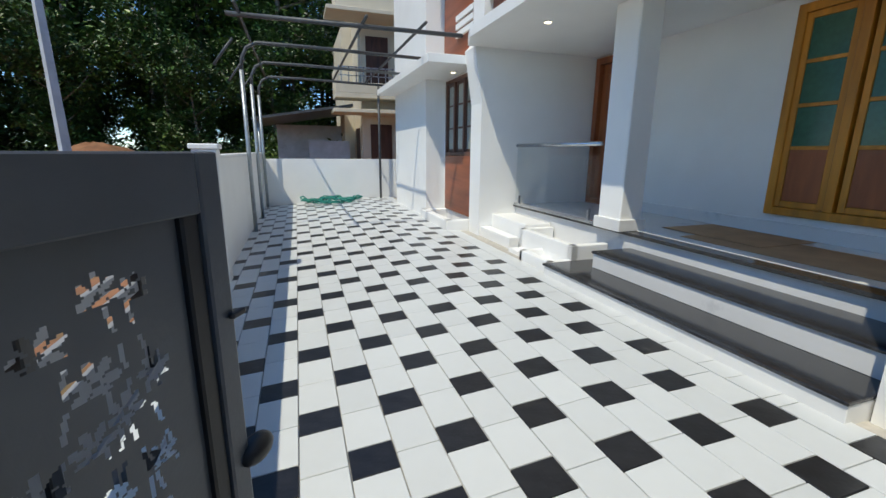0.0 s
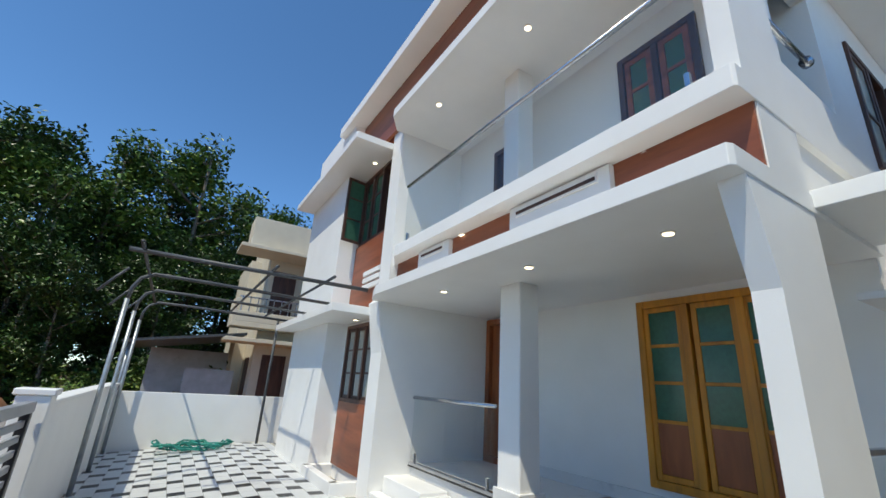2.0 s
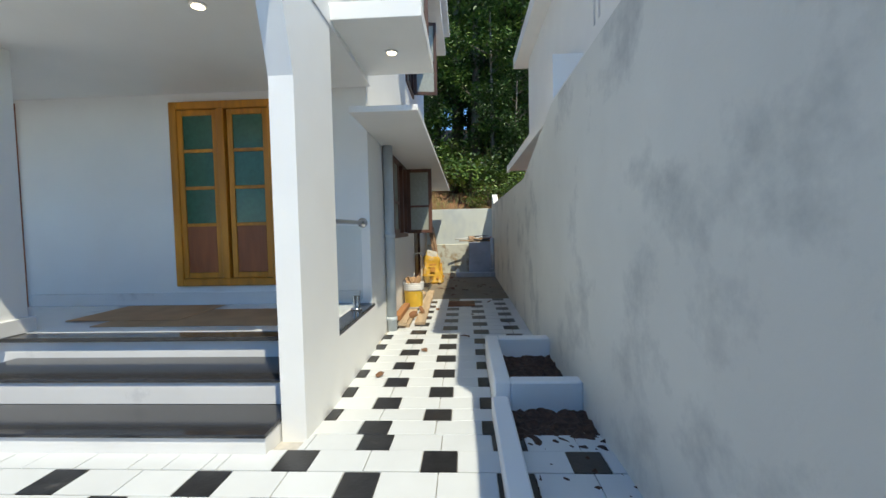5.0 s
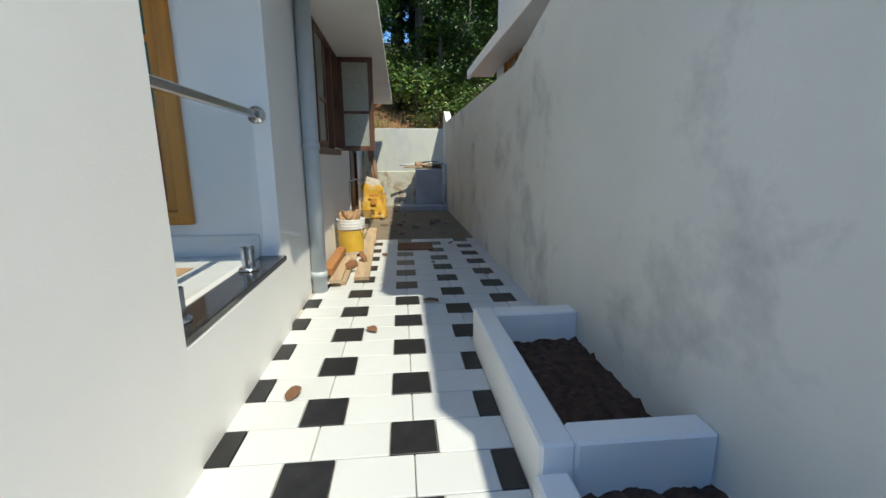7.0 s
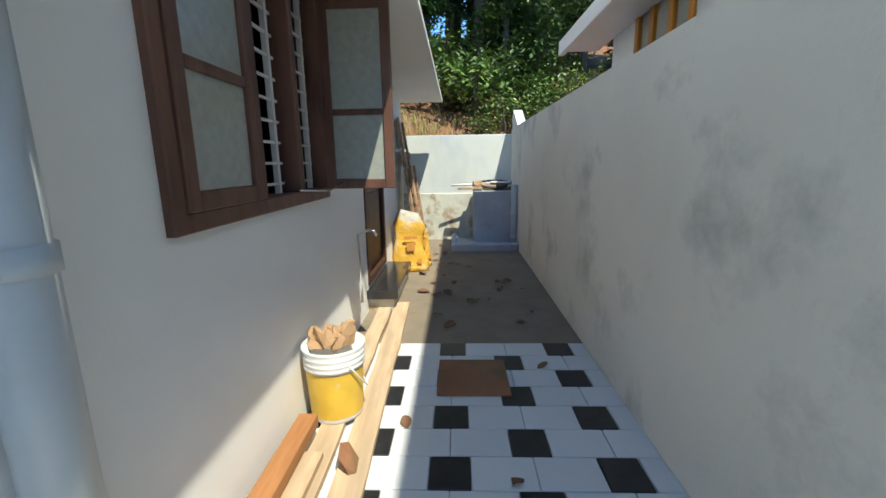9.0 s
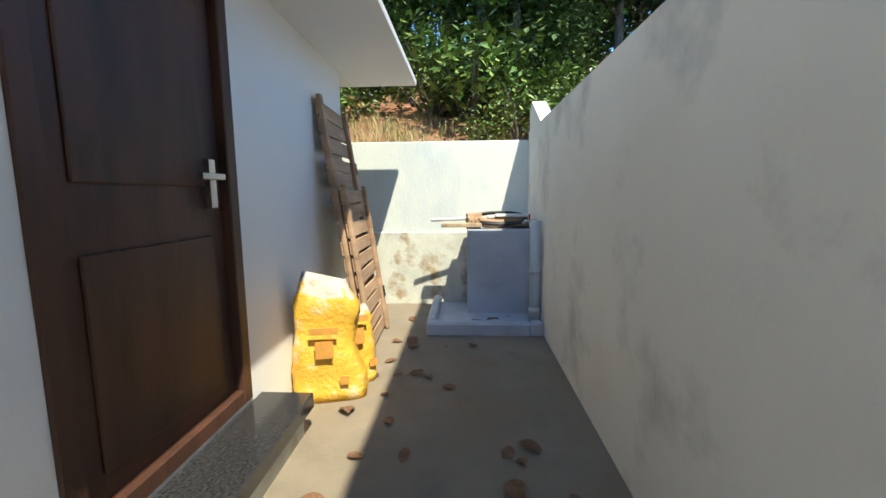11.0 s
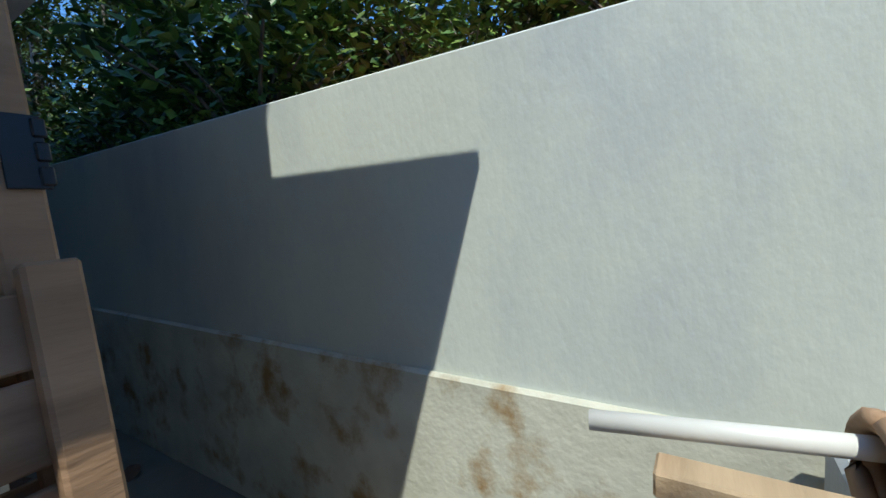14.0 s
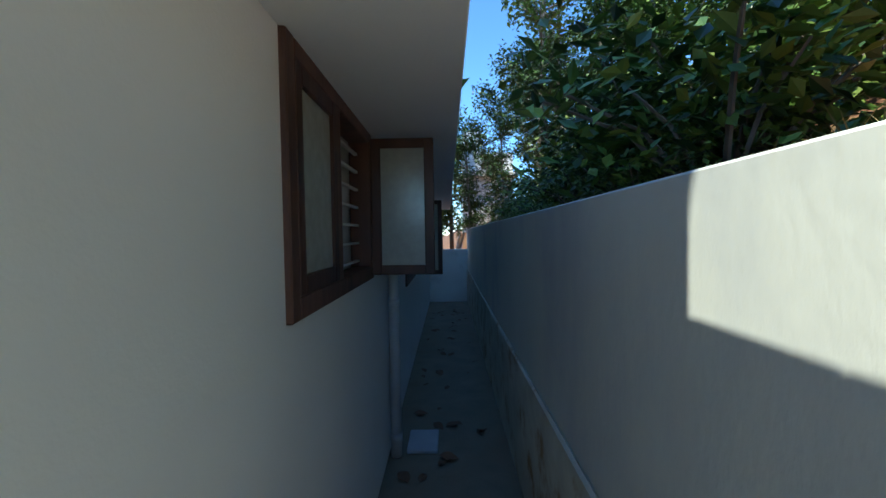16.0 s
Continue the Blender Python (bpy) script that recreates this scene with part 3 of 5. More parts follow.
grille = [(x0 + 0.60, x1 - 0.06, HOUSE_S + 0.05, HOUSE_S + 0.062, z0 + 0.1 + 0.095 * q, z0 + 0.112 + 0.095 * q) for q in range(11)]
grille += [(x0 + 0.66 + 0.22 * q, x0 + 0.685 + 0.22 * q, HOUSE_S + 0.045, HOUSE_S + 0.07, z0 + 0.06, z1 - 0.06) for q in range(4)]
parts.append(boxes("grille", grille, PLASTIC_W, 0))
parts.append(pipe("hook", [(x1 - 0.5, HOUSE_S - 0.03, z0 + 0.07), (x1 - 0.25, HOUSE_S - 0.1, z0 + 0.05), (x1 - 0.05, HOUSE_S - 0.12, z0 + 0.09)], 0.005, STEEL))
window_thing("window_5", "brown wooden side window with one leaf swung open and a white grille", parts, (x0 + x1) / 2, HOUSE_S, z0)
# side door
x0, x1, z0, z1 = SIDE_DOOR
d = root("door_3", (x0 + x1) / 2, HOUSE_S, z0, "closed dark brown side door with a chrome handle", "door", kind="structure")
adopt(d, frame_ring("frame", "x", x0, x1, z0, z1, HOUSE_S - 0.012, HOUSE_S + 0.1, 0.07, DARKWOOD),
      boxes("door_leaf", [(x0 + 0.07, x1 - 0.07, HOUSE_S + 0.03, HOUSE_S + 0.07, z0, z1 - 0.07), (x0 + 0.16, x1 - 0.16, HOUSE_S + 0.02, HOUSE_S + 0.03, z0 + 0.15, z0 + 0.8),
                          (x0 + 0.16, x1 - 0.16, HOUSE_S + 0.02, HOUSE_S + 0.03, z0 + 1.0, z1 - 0.2)], DARKWOOD, 0.006),
      boxes("handle", [(x1 - 0.20, x1 - 0.16, HOUSE_S - 0.01, HOUSE_S + 0.02, 1.13, 1.33), (x1 - 0.30, x1 - 0.15, HOUSE_S - 0.045, HOUSE_S - 0.02, 1.245, 1.27)], STEEL, 0.004))
structure(box("trim_doorstep", 8.9, 10.02, 0.56, HOUSE_S, 0.12, 0.2, GRANITE, 0.006), "granite doorstep of the side door", "step")
structure(box("trim_doorstep_base", 8.95, 9.98, 0.60, HOUSE_S, -0.05, 0.12, PLINTH, 0.006), "plastered base of the doorstep", "step")
# upper side windows
for nm, (x0, x1, z0, z1) in (("window_6", UP_WIN), ("window_7", (8.3, 9.3, 3.7, 5.2))):
    parts = [frame_ring("frame", "x", x0, x1, z0, z1, HOUSE_S - 0.03, HOUSE_S + 0.1, 0.07, DARKWOOD, [(x0 + x1) / 2])]
    parts += leaf_object("leaf", 0.5, z1 - z0 - 0.14, (0.45,), DARKWOOD, FROST_GREY, pose(x0 + 0.06, HOUSE_S, z0 + 0.07), 0.06)
    parts += leaf_object("leaf", 0.45, z1 - z0 - 0.14, (0.45,), DARKWOOD, FROST_GREY, to_y(x1 - 0.04, HOUSE_S - 0.03, z0 + 0.07, -80), 0.06)
    window_thing(nm, "dark upper side window with one leaf swung open", parts, (x0 + x1) / 2, HOUSE_S, z0)
# back windows
for nm, (y0, y1, z0, z1) in (("window_8", BACK_WIN), ("window_9", BACK_WIN2)):
    parts = [frame_ring("frame", "y", y0, y1, z0, z1, HOUSE_E - 0.1, HOUSE_E + 0.02, 0.07, FRAMEWOOD, [y0 + 0.55])]
    parts += leaf_object("leaf", 0.46, z1 - z0 - 0.14, (), DARKWOOD, FROST_GREY, to_y(HOUSE_E, y0 + 0.07, z0 + 0.07), 0.06)
    parts += leaf_object("leaf", 0.36, z1 - z0 - 0.06, (), DARKWOOD, FROST_GREY, to_y(HOUSE_E + 0.02, y1 - 0.03, z0 + 0.02, 0), 0.055)
    bars = [(HOUSE_E - 0.07, HOUSE_E - 0.05, y0 + 0.6, y1 - 0.07, z0 + 0.1 + 0.1 * q, z0 + 0.112 + 0.1 * q) for q in range(7)]
    parts.append(boxes("grille", bars + [(HOUSE_E - 0.075, HOUSE_E - 0.05, y0 + 0.66, y0 + 0.69, z0 + 0.07, z1 - 0.07)], PLASTIC_W, 0))
    window_thing(nm, "dark brown back window with one leaf swung open", parts, HOUSE_E, (y0 + y1) / 2, z0)

# ---- rails ----
def glass_rail(name, x, ya, yb, z, h, label):
    e = root(name, x, (ya + yb) / 2, z, label, "railing")
    g = box("pane", x - 0.005, x + 0.005, ya + 0.02, yb - 0.02, z + 0.06, z + h - 0.02, CLEAR, 0)
    g.visible_shadow = False
    kids = [g, pipe("handrail", [(x, ya, z + h), (x, yb, z + h)], 0.024, STEEL), boxes("shoe", [(x - 0.02, x + 0.02, ya, yb, z, z + 0.035)], STEEL, 0.003)]
    for y in (ya + 0.12, yb - 0.12):
        kids.append(boxes("spigot", [(x - 0.018, x + 0.018, y - 0.018, y + 0.018, z + 0.01, z + 0.15)], STEEL, 0.004))
    return adopt(e, *kids)


glass_rail("balcony_railing", 3.36, 0.95, 5.1, 3.36, 0.92, "frameless glass balcony railing with a steel handrail")
glass_rail("porch_railing", 3.98, 3.72, 5.55, PORCH_Z, 0.86, "glass porch railing with a steel handrail")
e = root("side_railing", 4.6, 0.90, PORCH_Z, "short glass railing with a square steel handrail and spigots", "railing")
g = box("pane", 4.1, 5.2, 0.895, 0.905, PORCH_Z + 0.06, PORCH_Z + 0.78, CLEAR, 0)
g.visible_shadow = False
kids = [g, boxes("handrail", [(4.05, 5.285, 0.88, 0.92, 1.26, 1.30)], STEEL, 0.006), pipe("flange", [(5.275, 0.90, 1.28), (5.299, 0.90, 1.28)], 0.048, STEEL, sides=20)]
for x in (4.22, 4.95):
    kids += [boxes("spigot", [(x - 0.022, x + 0.022, 0.872, 0.892, PORCH_Z + 0.01, PORCH_Z + 0.13), (x - 0.022, x + 0.022, 0.908, 0.928, PORCH_Z + 0.01, PORCH_Z + 0.13)], STEEL, 0.004),
             pipe("flange", [(x, 0.90, PORCH_Z), (x, 0.90, PORCH_Z + 0.014)], 0.05, STEEL, sides=20)]
adopt(e, *kids)
e = root("upper_railing", 4.5, 0.82, 3.9, "steel handrail on the balcony side", "railing")
adopt(e, pipe("handrail", [(4.05, 0.86, 4.3), (4.97, 0.86, 4.3)], 0.025, STEEL), pipe("flange", [(4.94, 0.86, 4.3), (4.99, 0.86, 4.3)], 0.05, STEEL))

# ---- side passage things ----
structure(boxes("trim_bed_side", [(3.79, 4.98, -0.40, -0.29, -0.05, 0.21), (3.79, 3.90, WALL_S, -0.40, -0.05, 0.21), (4.86, 4.98, WALL_S, -0.40, -0.05, 0.21),
                                   (2.6, 3.79, -0.38, -0.27, -0.05, 0.12)], WHITE, 0.01),
          "white plastered plant bed along the boundary wall", "planter")
for nm, x0, x1, z in (("ground_bed", 3.88, 4.88, 0.05), ("ground_bed_low", 2.62, 3.80, 0.03)):
    bm = bmesh.new()
    n = int((x1 - x0) / 0.03)
    g2 = [[bm.verts.new((x0 + (x1 - x0) * i / n, WALL_S + 0.024 * j, z + 0.03 * noise.noise((i * 0.5, j * 0.5, 3)) + 0.02 * noise.noise((i * 1.3, j * 1.3, 8)))) for j in range(21)] for i in range(n + 1)]
    for i in range(n):
        for j in range(20):
            bm.faces.new((g2[i][j], g2[i + 1][j], g2[i + 1][j + 1], g2[i][j + 1]))
    structure(finish(bm, nm, SOIL), "dark red soil with clods in the plant bed", "soil")


def downpipe(x, y, z0, z1, r, label, out=(0, -1)):
    e = root("downpipe", x, y, z0, label, "pipe")
    kids = [pipe("tube", [(x, y, z0), (x, y, z1)], r, PIPE, sides=14)]
    for z in (z0 + 0.12, (z0 + z1) / 2):
        kids.append(pipe("collar", [(x, y, z), (x, y, z + 0.05)], r * 1.12, PIPE, sides=14))
    return adopt(e, *kids)


downpipe(6.06, 0.768, 0.0, 2.22, 0.058, "grey plastic downpipe on the side wall")
downpipe(11.66, -0.80, 0.03, 0.95, 0.045, "grey plastic pipe beside the washing basin")
downpipe(11.68, 3.60, 0.0, 2.2, 0.04, "pale plastic downpipe on the back wall")
downpipe(11.66, 3.78, 0.0, 2.2, 0.03, "pale plastic downpipe on the back wall")
e = root("water_pipe", 8.6, 0.80, 0.3, "thin white water pipe with a tap on the side wall", "pipe")
adopt(e, pipe("tube", [(8.6, 0.8, 0.2), (8.6, 0.8, 0.75), (8.62, 0.72, 0.78)], 0.013, PLASTIC_W), pipe("tap", [(8.62, 0.74, 0.78), (8.62, 0.68, 0.77), (8.62, 0.66, 0.73)], 0.014, STEEL))
tagged(box("drain_cover", 11.75, 11.98, 3.62, 3.95, -0.004, 0.03, CEMENT, 0.008), "small square cement drain cover", "drain cover")


def chunk(bm, cx, cy, cz, s, seed):
    r = bmesh.ops.create_icosphere(bm, subdivisions=1, radius=s)
    rnd = random.Random(seed)
    q = Euler((rnd.random() * 6, rnd.random() * 6, rnd.random() * 6)).to_matrix()
    for v in r["verts"]:
        v.co = q @ Vector((v.co.x * 1.3, v.co.y * 0.9, v.co.z * rnd.uniform(0.25, 0.4))) + Vector((cx, cy, cz))


def plank(x0, x1, y0, y1, z, th, label, turn=0.0, mat=PLANK):
    bm = bmesh.new()
    cuboid(bm, -(x1 - x0) / 2, (x1 - x0) / 2, -(y1 - y0) / 2, (y1 - y0) / 2, 0, th)
    bmesh.ops.subdivide_edges(bm, edges=[q for q in bm.edges if abs(q.verts[0].co.x - q.verts[1].co.x) > 0.1], cuts=14)
    for v in bm.verts:
        v.co.y += 0.010 * noise.noise((v.co.x * 3, y0 * 9, 1 if v.co.y > 0 else 5))
        if v.co.z > 0.001:
            v.co.z += 0.004 * noise.noise((v.co.x * 4, v.co.y * 9, 2))
    ob = finish(bm, "plank", mat)
    ob.matrix_world = pose((x0 + x1) / 2, (y0 + y1) / 2, z, 0, 0, turn)
    return tagged(ob, label, "plank", "planks along the wall")


plank(6.2, 9.0, 0.60, 0.72, 0.0, 0.035, "long pale wooden plank lying by the wall", 0.8)
plank(6.35, 9.1, 0.44, 0.57, 0.0, 0.03, "long weathered wooden plank lying by the wall", 1.6)
plank(6.15, 7.0, 0.62, 0.72, 0.036, 0.03, "short pale wooden plank on another plank", 1.0)
bm = bmesh.new()
cuboid(bm, 6.28, 7.18, 0.70, 0.79, 0.068, 0.135, 0.006)
tagged(finish(bm, "timber", TIMBER), "square reddish-brown timber lying on the planks", "timber")
for x, y, sd in ((6.62, 0.58, 3), (6.95, 0.50, 9)):
    bm = bmesh.new()
    chunk(bm, 0, 0, 0, 0.06, sd)
    ob = finish(bm, "laterite_lump", EARTH)
    ob.location = (x, y, 0.075)
    tagged(ob, "lump of red laterite lying on a plank", "stone", "red lumps")

# bucket of rubble
def lathe(name, profile, mat, sides=28, parent=None):
    bm = bmesh.new()
    rings = [[bm.verts.new((r * math.cos(a), r * math.sin(a), z)) for a in [2 * math.pi * q / sides for q in range(sides)]] for r, z in profile]
    for a, b in zip(rings, rings[1:]):
        for q in range(sides):
            bm.faces.new((a[q], a[(q + 1) % sides], b[(q + 1) % sides], b[q]))
    return finish(bm, name, mat, parent, smooth=True)


bucket = root("bucket", 7.36, 0.66, 0.035, "white paint bucket with a yellow label full of broken rubble", "bucket")
b1 = lathe("body", [(0.0, 0.0), (0.125, 0.0), (0.128, 0.01), (0.142, 0.27), (0.150, 0.27), (0.150, 0.285), (0.146, 0.29), (0.152, 0.30), (0.152, 0.312), (0.147, 0.316), (0.154, 0.33), (0.154, 0.342), (0.149, 0.346),
                    (0.157, 0.365), (0.157, 0.378), (0.150, 0.378), (0.142, 0.30), (0.0, 0.30)], PLASTIC_W, parent=bucket)
lathe("label", [(0.1305, 0.025), (0.1425, 0.262)], PLASTIC_Y, parent=bucket)
bm = bmesh.new()
for q in range(22):
    a, r = random.random() * 6.28, random.random() * 0.09
    chunk(bm, r * math.cos(a), r * math.sin(a), 0.37 + random.random() * 0.05, random.uniform(0.035, 0.06), q)
finish(bm, "rubble", CARD, bucket)
hp = [(0.158 * math.cos(a), 0.158 * math.sin(a), 0.30 - 0.20 * math.sin((a + 2.4) / 2.6 * math.pi) * 0.9) for a in [-2.4 + 2.6 * q / 12 for q in range(13)]]
pipe("wire_handle", hp, 0.004, PLASTIC_W, parent=bucket, sides=6)
# print on the label as plain bars
bm = bmesh.new()
for a0, zz, wdt in ((-1.0, 0.19, 0.5), (-1.0, 0.15, 0.4), (-0.95, 0.11, 0.3)):
    for q in range(6):
        a = a0 + wdt * q / 6
        r = 0.1375 + (zz - 0.15) * 0.05 + 0.004
        vs = [bm.verts.new((r * math.cos(t), r * math.sin(t), z)) for t, z in ((a, zz), (a + wdt / 6, zz), (a + wdt / 6, zz + 0.022), (a, zz + 0.022))]
        bm.faces.new(vs)
finish(bm, "print", PRINT, bucket)


def sack(x, y, z, w, d, h, turn, seed, label):
    e = root("cement_sack", 0, 0, 0, label, "sack", "sacks by the wall")
    bm = bmesh.new()
    n, m = 24, 14
    rings = []
    for j in range(m + 1):
        v = j / m
        s = (1.0 - 0.35 * max(0, v - 0.8) / 0.2) * (1.02 - 0.16 * v + 0.08 * math.sin(v * 7 + seed))
        ring = []
        for i in range(n):
            a = 2 * math.pi * i / n
            cx, cy = math.cos(a), math.sin(a)
            p = 0.55
            px = math.copysign(abs(cx) ** p, cx) * w / 2 * s
            py = math.copysign(abs(cy) ** p, cy) * d / 2 * s * (1.1 - 0.3 * v)
            k = 1 + 0.22 * noise.noise((px * 6 + seed, py * 6, v * h * 5)) + 0.09 * noise.noise((px * 21 + seed, py * 21, v * h * 17))
            ring.append(bm.verts.new((px * k, py * k + 0.02 * v, v * h + (0.02 + 0.10 * v * v) * noise.noise((px * 9, py * 9, seed)))))
        rings.append(ring)
    for a, b in zip(rings, rings[1:]):
        for i in range(n):
            f = bm.faces.new((a[i], a[(i + 1) % n], b[(i + 1) % n], b[i]))
            f.material_index = 1 if rings.index(b) >= m - 1 + (i % 5 == 0) else 0
    bm.faces.new(rings[0][::-1])
    bm.faces.new(rings[-1]).material_index = 1
    body = finish(bm, "body", [SACK, SACKTOP], e, smooth=True)
    e.matrix_world = pose(x, y, z, 0, 0, turn)
    for z0, x0, x1, hh in ((0.40, -0.08, 0.08, 0.04), (0.26, -0.05, 0.05, 0.10), (0.10, 0.08, 0.13, 0.05)):
        bm = bmesh.new()
        cuboid(bm, x0, x1, -d * 0.57, -d * 0.55, z0, z0 + hh)
        finish(bm, "print", SACKPRINT, e)
    return e


sack(10.42, 0.62, 0.0, 0.40, 0.22, 0.70, -78, 1, "yellow woven cement sack, filled and torn open at the top")
sack(10.62, 0.52, 0.0, 0.30, 0.17, 0.5, -60, 7, "yellow woven cement sack leaning behind another")
# wooden shuttering frame leaning on the wall
pal = root("wooden_frame", 11.0, 0.6, 0.0, "two weathered wooden slatted frames leaning on the house wall", "wooden frame")
L, H = 0.74, 1.84
M = pose(10.95, 0.50, 0.0, -8, 0, 2)
for off, le, hh in ((0.0, L, 1.22), (0.06, L, H)):
    for q in range(2):
        bm = bmesh.new()
        xx = (0, le - 0.06)[q]
        cuboid(bm, xx, xx + 0.06, off - 0.05, off - 0.018, 0.0, hh + 0.04, 0.005)
        for v in bm.verts:
            v.co.x += 0.006 * noise.noise((v.co.z * 3, xx, 1))
        bmesh.ops.transform(bm, matrix=M, verts=bm.verts)
        adopt(pal, finish(bm, "rail", RAWWOOD))
    nslat = 15 if off else 10
    for q in range(nslat):
        bm = bmesh.new()
        z0 = 0.03 + q * hh / nslat
        wd = hh / nslat - random.uniform(0.012, 0.032)
        cuboid(bm, 0.01, le - 0.01, off - 0.018 + 0.0 * q, off - 0.001, z0, z0 + wd, 0.003)
        t = random.uniform(-0.8, 0.8)
        bmesh.ops.transform(bm, matrix=M @ Matrix.Translation((0, 0, 0)) @ pose(0, 0, z0, 0, t, 0) @ pose(0, 0, -z0), verts=bm.verts)
        adopt(pal, finish(bm, "slat", RAWWOOD))

for z0 in (0.28, 1.36):
    bm = bmesh.new()
    cuboid(bm, L - 0.04, L + 0.006, -0.056, -0.051, z0, z0 + 0.10, 0.001)
    for q in range(3):
        cuboid(bm, L - 0.006, L + 0.010, -0.060, -0.044, z0 + 0.004 + 0.033 * q, z0 + 0.030 + 0.033 * q, 0.002)
    bmesh.ops.transform(bm, matrix=M @ Matrix.Translation((0, 0.06 if z0 > 1 else 0.0, 0)), verts=bm.verts)
    adopt(pal, tagged(finish(bm, "hinge", GATE_DARK), "rusted dark steel hinge"))

# washing place: kerbed tray and block
structure(boxes("trim_tray", [(11.47, 11.57, -0.75, 0.13, -0.02, 0.11), (11.568, 12.46, 0.052, 0.132, -0.02, 0.108), (11.47, 11.57, WALL_S, -0.74, -0.02, 0.11)], CEMENT, 0.02), "kerb of a cement washing tray", "kerb")
structure(box("floor_tray", 11.55, 12.46, WALL_S, 0.06, -0.02, 0.03, CEMENT, 0.004), "grey cement floor of the washing tray", "floor")
structure(box("washing_block", 12.06, 12.46, WALL_S, -0.22, 0.0, 0.84, CEMENT, 0.012), "grey cement-plastered washing block", "washing block")
TOP = 0.842
e = root("pipe_bundle", 12.25, -0.4, TOP, "earth-caked timber, white pipe offcut and battens bundled on the block", "pipe bundle")
bm = bmesh.new()
tube(bm, [(12.20 + 0.03 * q / 12, -0.26 - 0.56 * q / 12, TOP + 0.055 + 0.008 * math.sin(q)) for q in range(13)], 0.06, 12, 0.85)
for v in bm.verts:
    v.co += Vector((0.5, 0.2, 0.6)) * 0.05 * noise.noise(v.co * 11) + Vector((0.3, 0.3, 1)) * 0.012 * noise.noise(v.co * 40)
kids = [finish(bm, "log", CARD, smooth=True)]
bm = bmesh.new()
for q in range(9):
    a = q * 0.7
    tube(bm, [(12.20 + 0.075 * math.sin(t), -0.23 - 0.014 * q + 0.01 * math.sin(a + t), TOP + 0.07 + 0.07 * math.cos(t)) for t in [0.52 * k + a for k in range(13)]], 0.016, 6)
kids.append(finish(bm, "rag", RAWWOOD, smooth=True))
kids.append(pipe("pipe", [(12.16, 0.13, TOP + 0.085), (12.24, -0.34, TOP + 0.10)], 0.017, PLASTIC_W, sides=14))
kids.append(pipe("pipe", [(12.30, -0.42, TOP + 0.10), (12.36, -0.72, TOP + 0.10)], 0.026, PLASTIC_W, sides=14))
kids.append(boxes("batten", [(12.10, 12.16, -0.36, 0.03, TOP + 0.018, TOP + 0.058), (12.30, 12.38, -0.80, -0.45, TOP + 0.002, TOP + 0.03)], PLANK, 0.004))
kids.append(boxes("board", [(12.16, 12.30, -0.80, -0.50, TOP + 0.112, TOP + 0.137)], PLASTIC_W, 0.004))
adopt(e, *kids)
hose_pts = []
for q in range(60):
    a = q / 60 * 4 * math.pi
    hose_pts.append((12.22 + (0.13 + 0.01 * math.sin(a / 2)) * math.sin(a), -0.53 + 0.27 * math.cos(a), TOP + 0.085 + 0.05 * math.sin(a) + 0.025 * q / 60))
tagged(pipe("black_hose", hose_pts, 0.013, BLACKHOSE, sides=8), "coiled black rubber hose on the washing block", "hose")
e = root("water_tap", 11.95, WALL_S, 0.93, "small steel water tap with a red lever on the boundary wall", "tap")
adopt(e, pipe("spout", [(11.95, WALL_S, 0.93), (11.95, WALL_S + 0.10, 0.93), (11.95, WALL_S + 0.13, 0.90)], 0.012, STEEL), box("lever", 11.942, 11.958, WALL_S + 0.06, WALL_S + 0.075, 0.94, 0.99, REDPAINT, 0.003))
structure(box("floor_manhole", 7.55, 7.98, -0.26, 0.16, -0.002, 0.014, EARTH, 0.006), "muddy square manhole cover in the tiles", "manhole")


# dry leaves
def dry_leaf_mesh():
    bm = bmesh.new()
    n = 9
    mid, lft, rgt = [], [], []
    for i in range(n):
        t = i / (n - 1)
        w = 0.32 * math.sin(math.pi * min(1, t * 1.02 + 0.02)) ** 0.8
        z = 0.22 * math.sin(t * 2.7) * t
        mid.append(bm.verts.new((t - 0.5, 0, z)))
        lft.append(bm.verts.new((t - 0.5, w, z + 0.16 * w + 0.05 * math.sin(t * 9))))
        rgt.append(bm.verts.new((t - 0.5, -w, z + 0.2 * w)))
    for i in range(n - 1):
        bm.faces.new((mid[i], mid[i + 1], lft[i + 1], lft[i]))
        bm.faces.new((mid[i], rgt[i], rgt[i + 1], mid[i + 1]))
    me = bpy.data.meshes.new("dry_leaf")
    bm.to_mesh(me)
    bm.free()
    me.materials.append(DRY)
    return me


leaf_me = dry_leaf_mesh()
spots = [(9.4, 0.25), (9.8, 0.3), (10.1, 0.2), (10.4, 0.28), (10.7, 0.12), (10.9, 0.33), (10.5, -0.1), (9.6, -0.4), (8.9, -0.6), (9.9, -0.5), (11.75, -0.3), (11.8, -0.45), (11.9, -0.6), (11.7, -0.65), (11.9, 0.3),
         (7.3, 0.3), (6.7, 0.42), (6.9, -0.2), (7.9, -0.5), (5.2, 0.3), (4.5, 0.6), (5.7, -0.1), (6.4, -0.65), (9.2, -0.1), (10.2, 0.45), (11.2, 0.2), (11.3, 0.35), (8.6, 0.1)]
rnd = random.Random(5)
spots += [(rnd.uniform(11.75, 12.4), rnd.uniform(1.6, 9.5)) for _ in range(60)]
spots += [(rnd.uniform(8.4, 11.3), rnd.uniform(-0.8, 0.4)) for _ in range(14)]
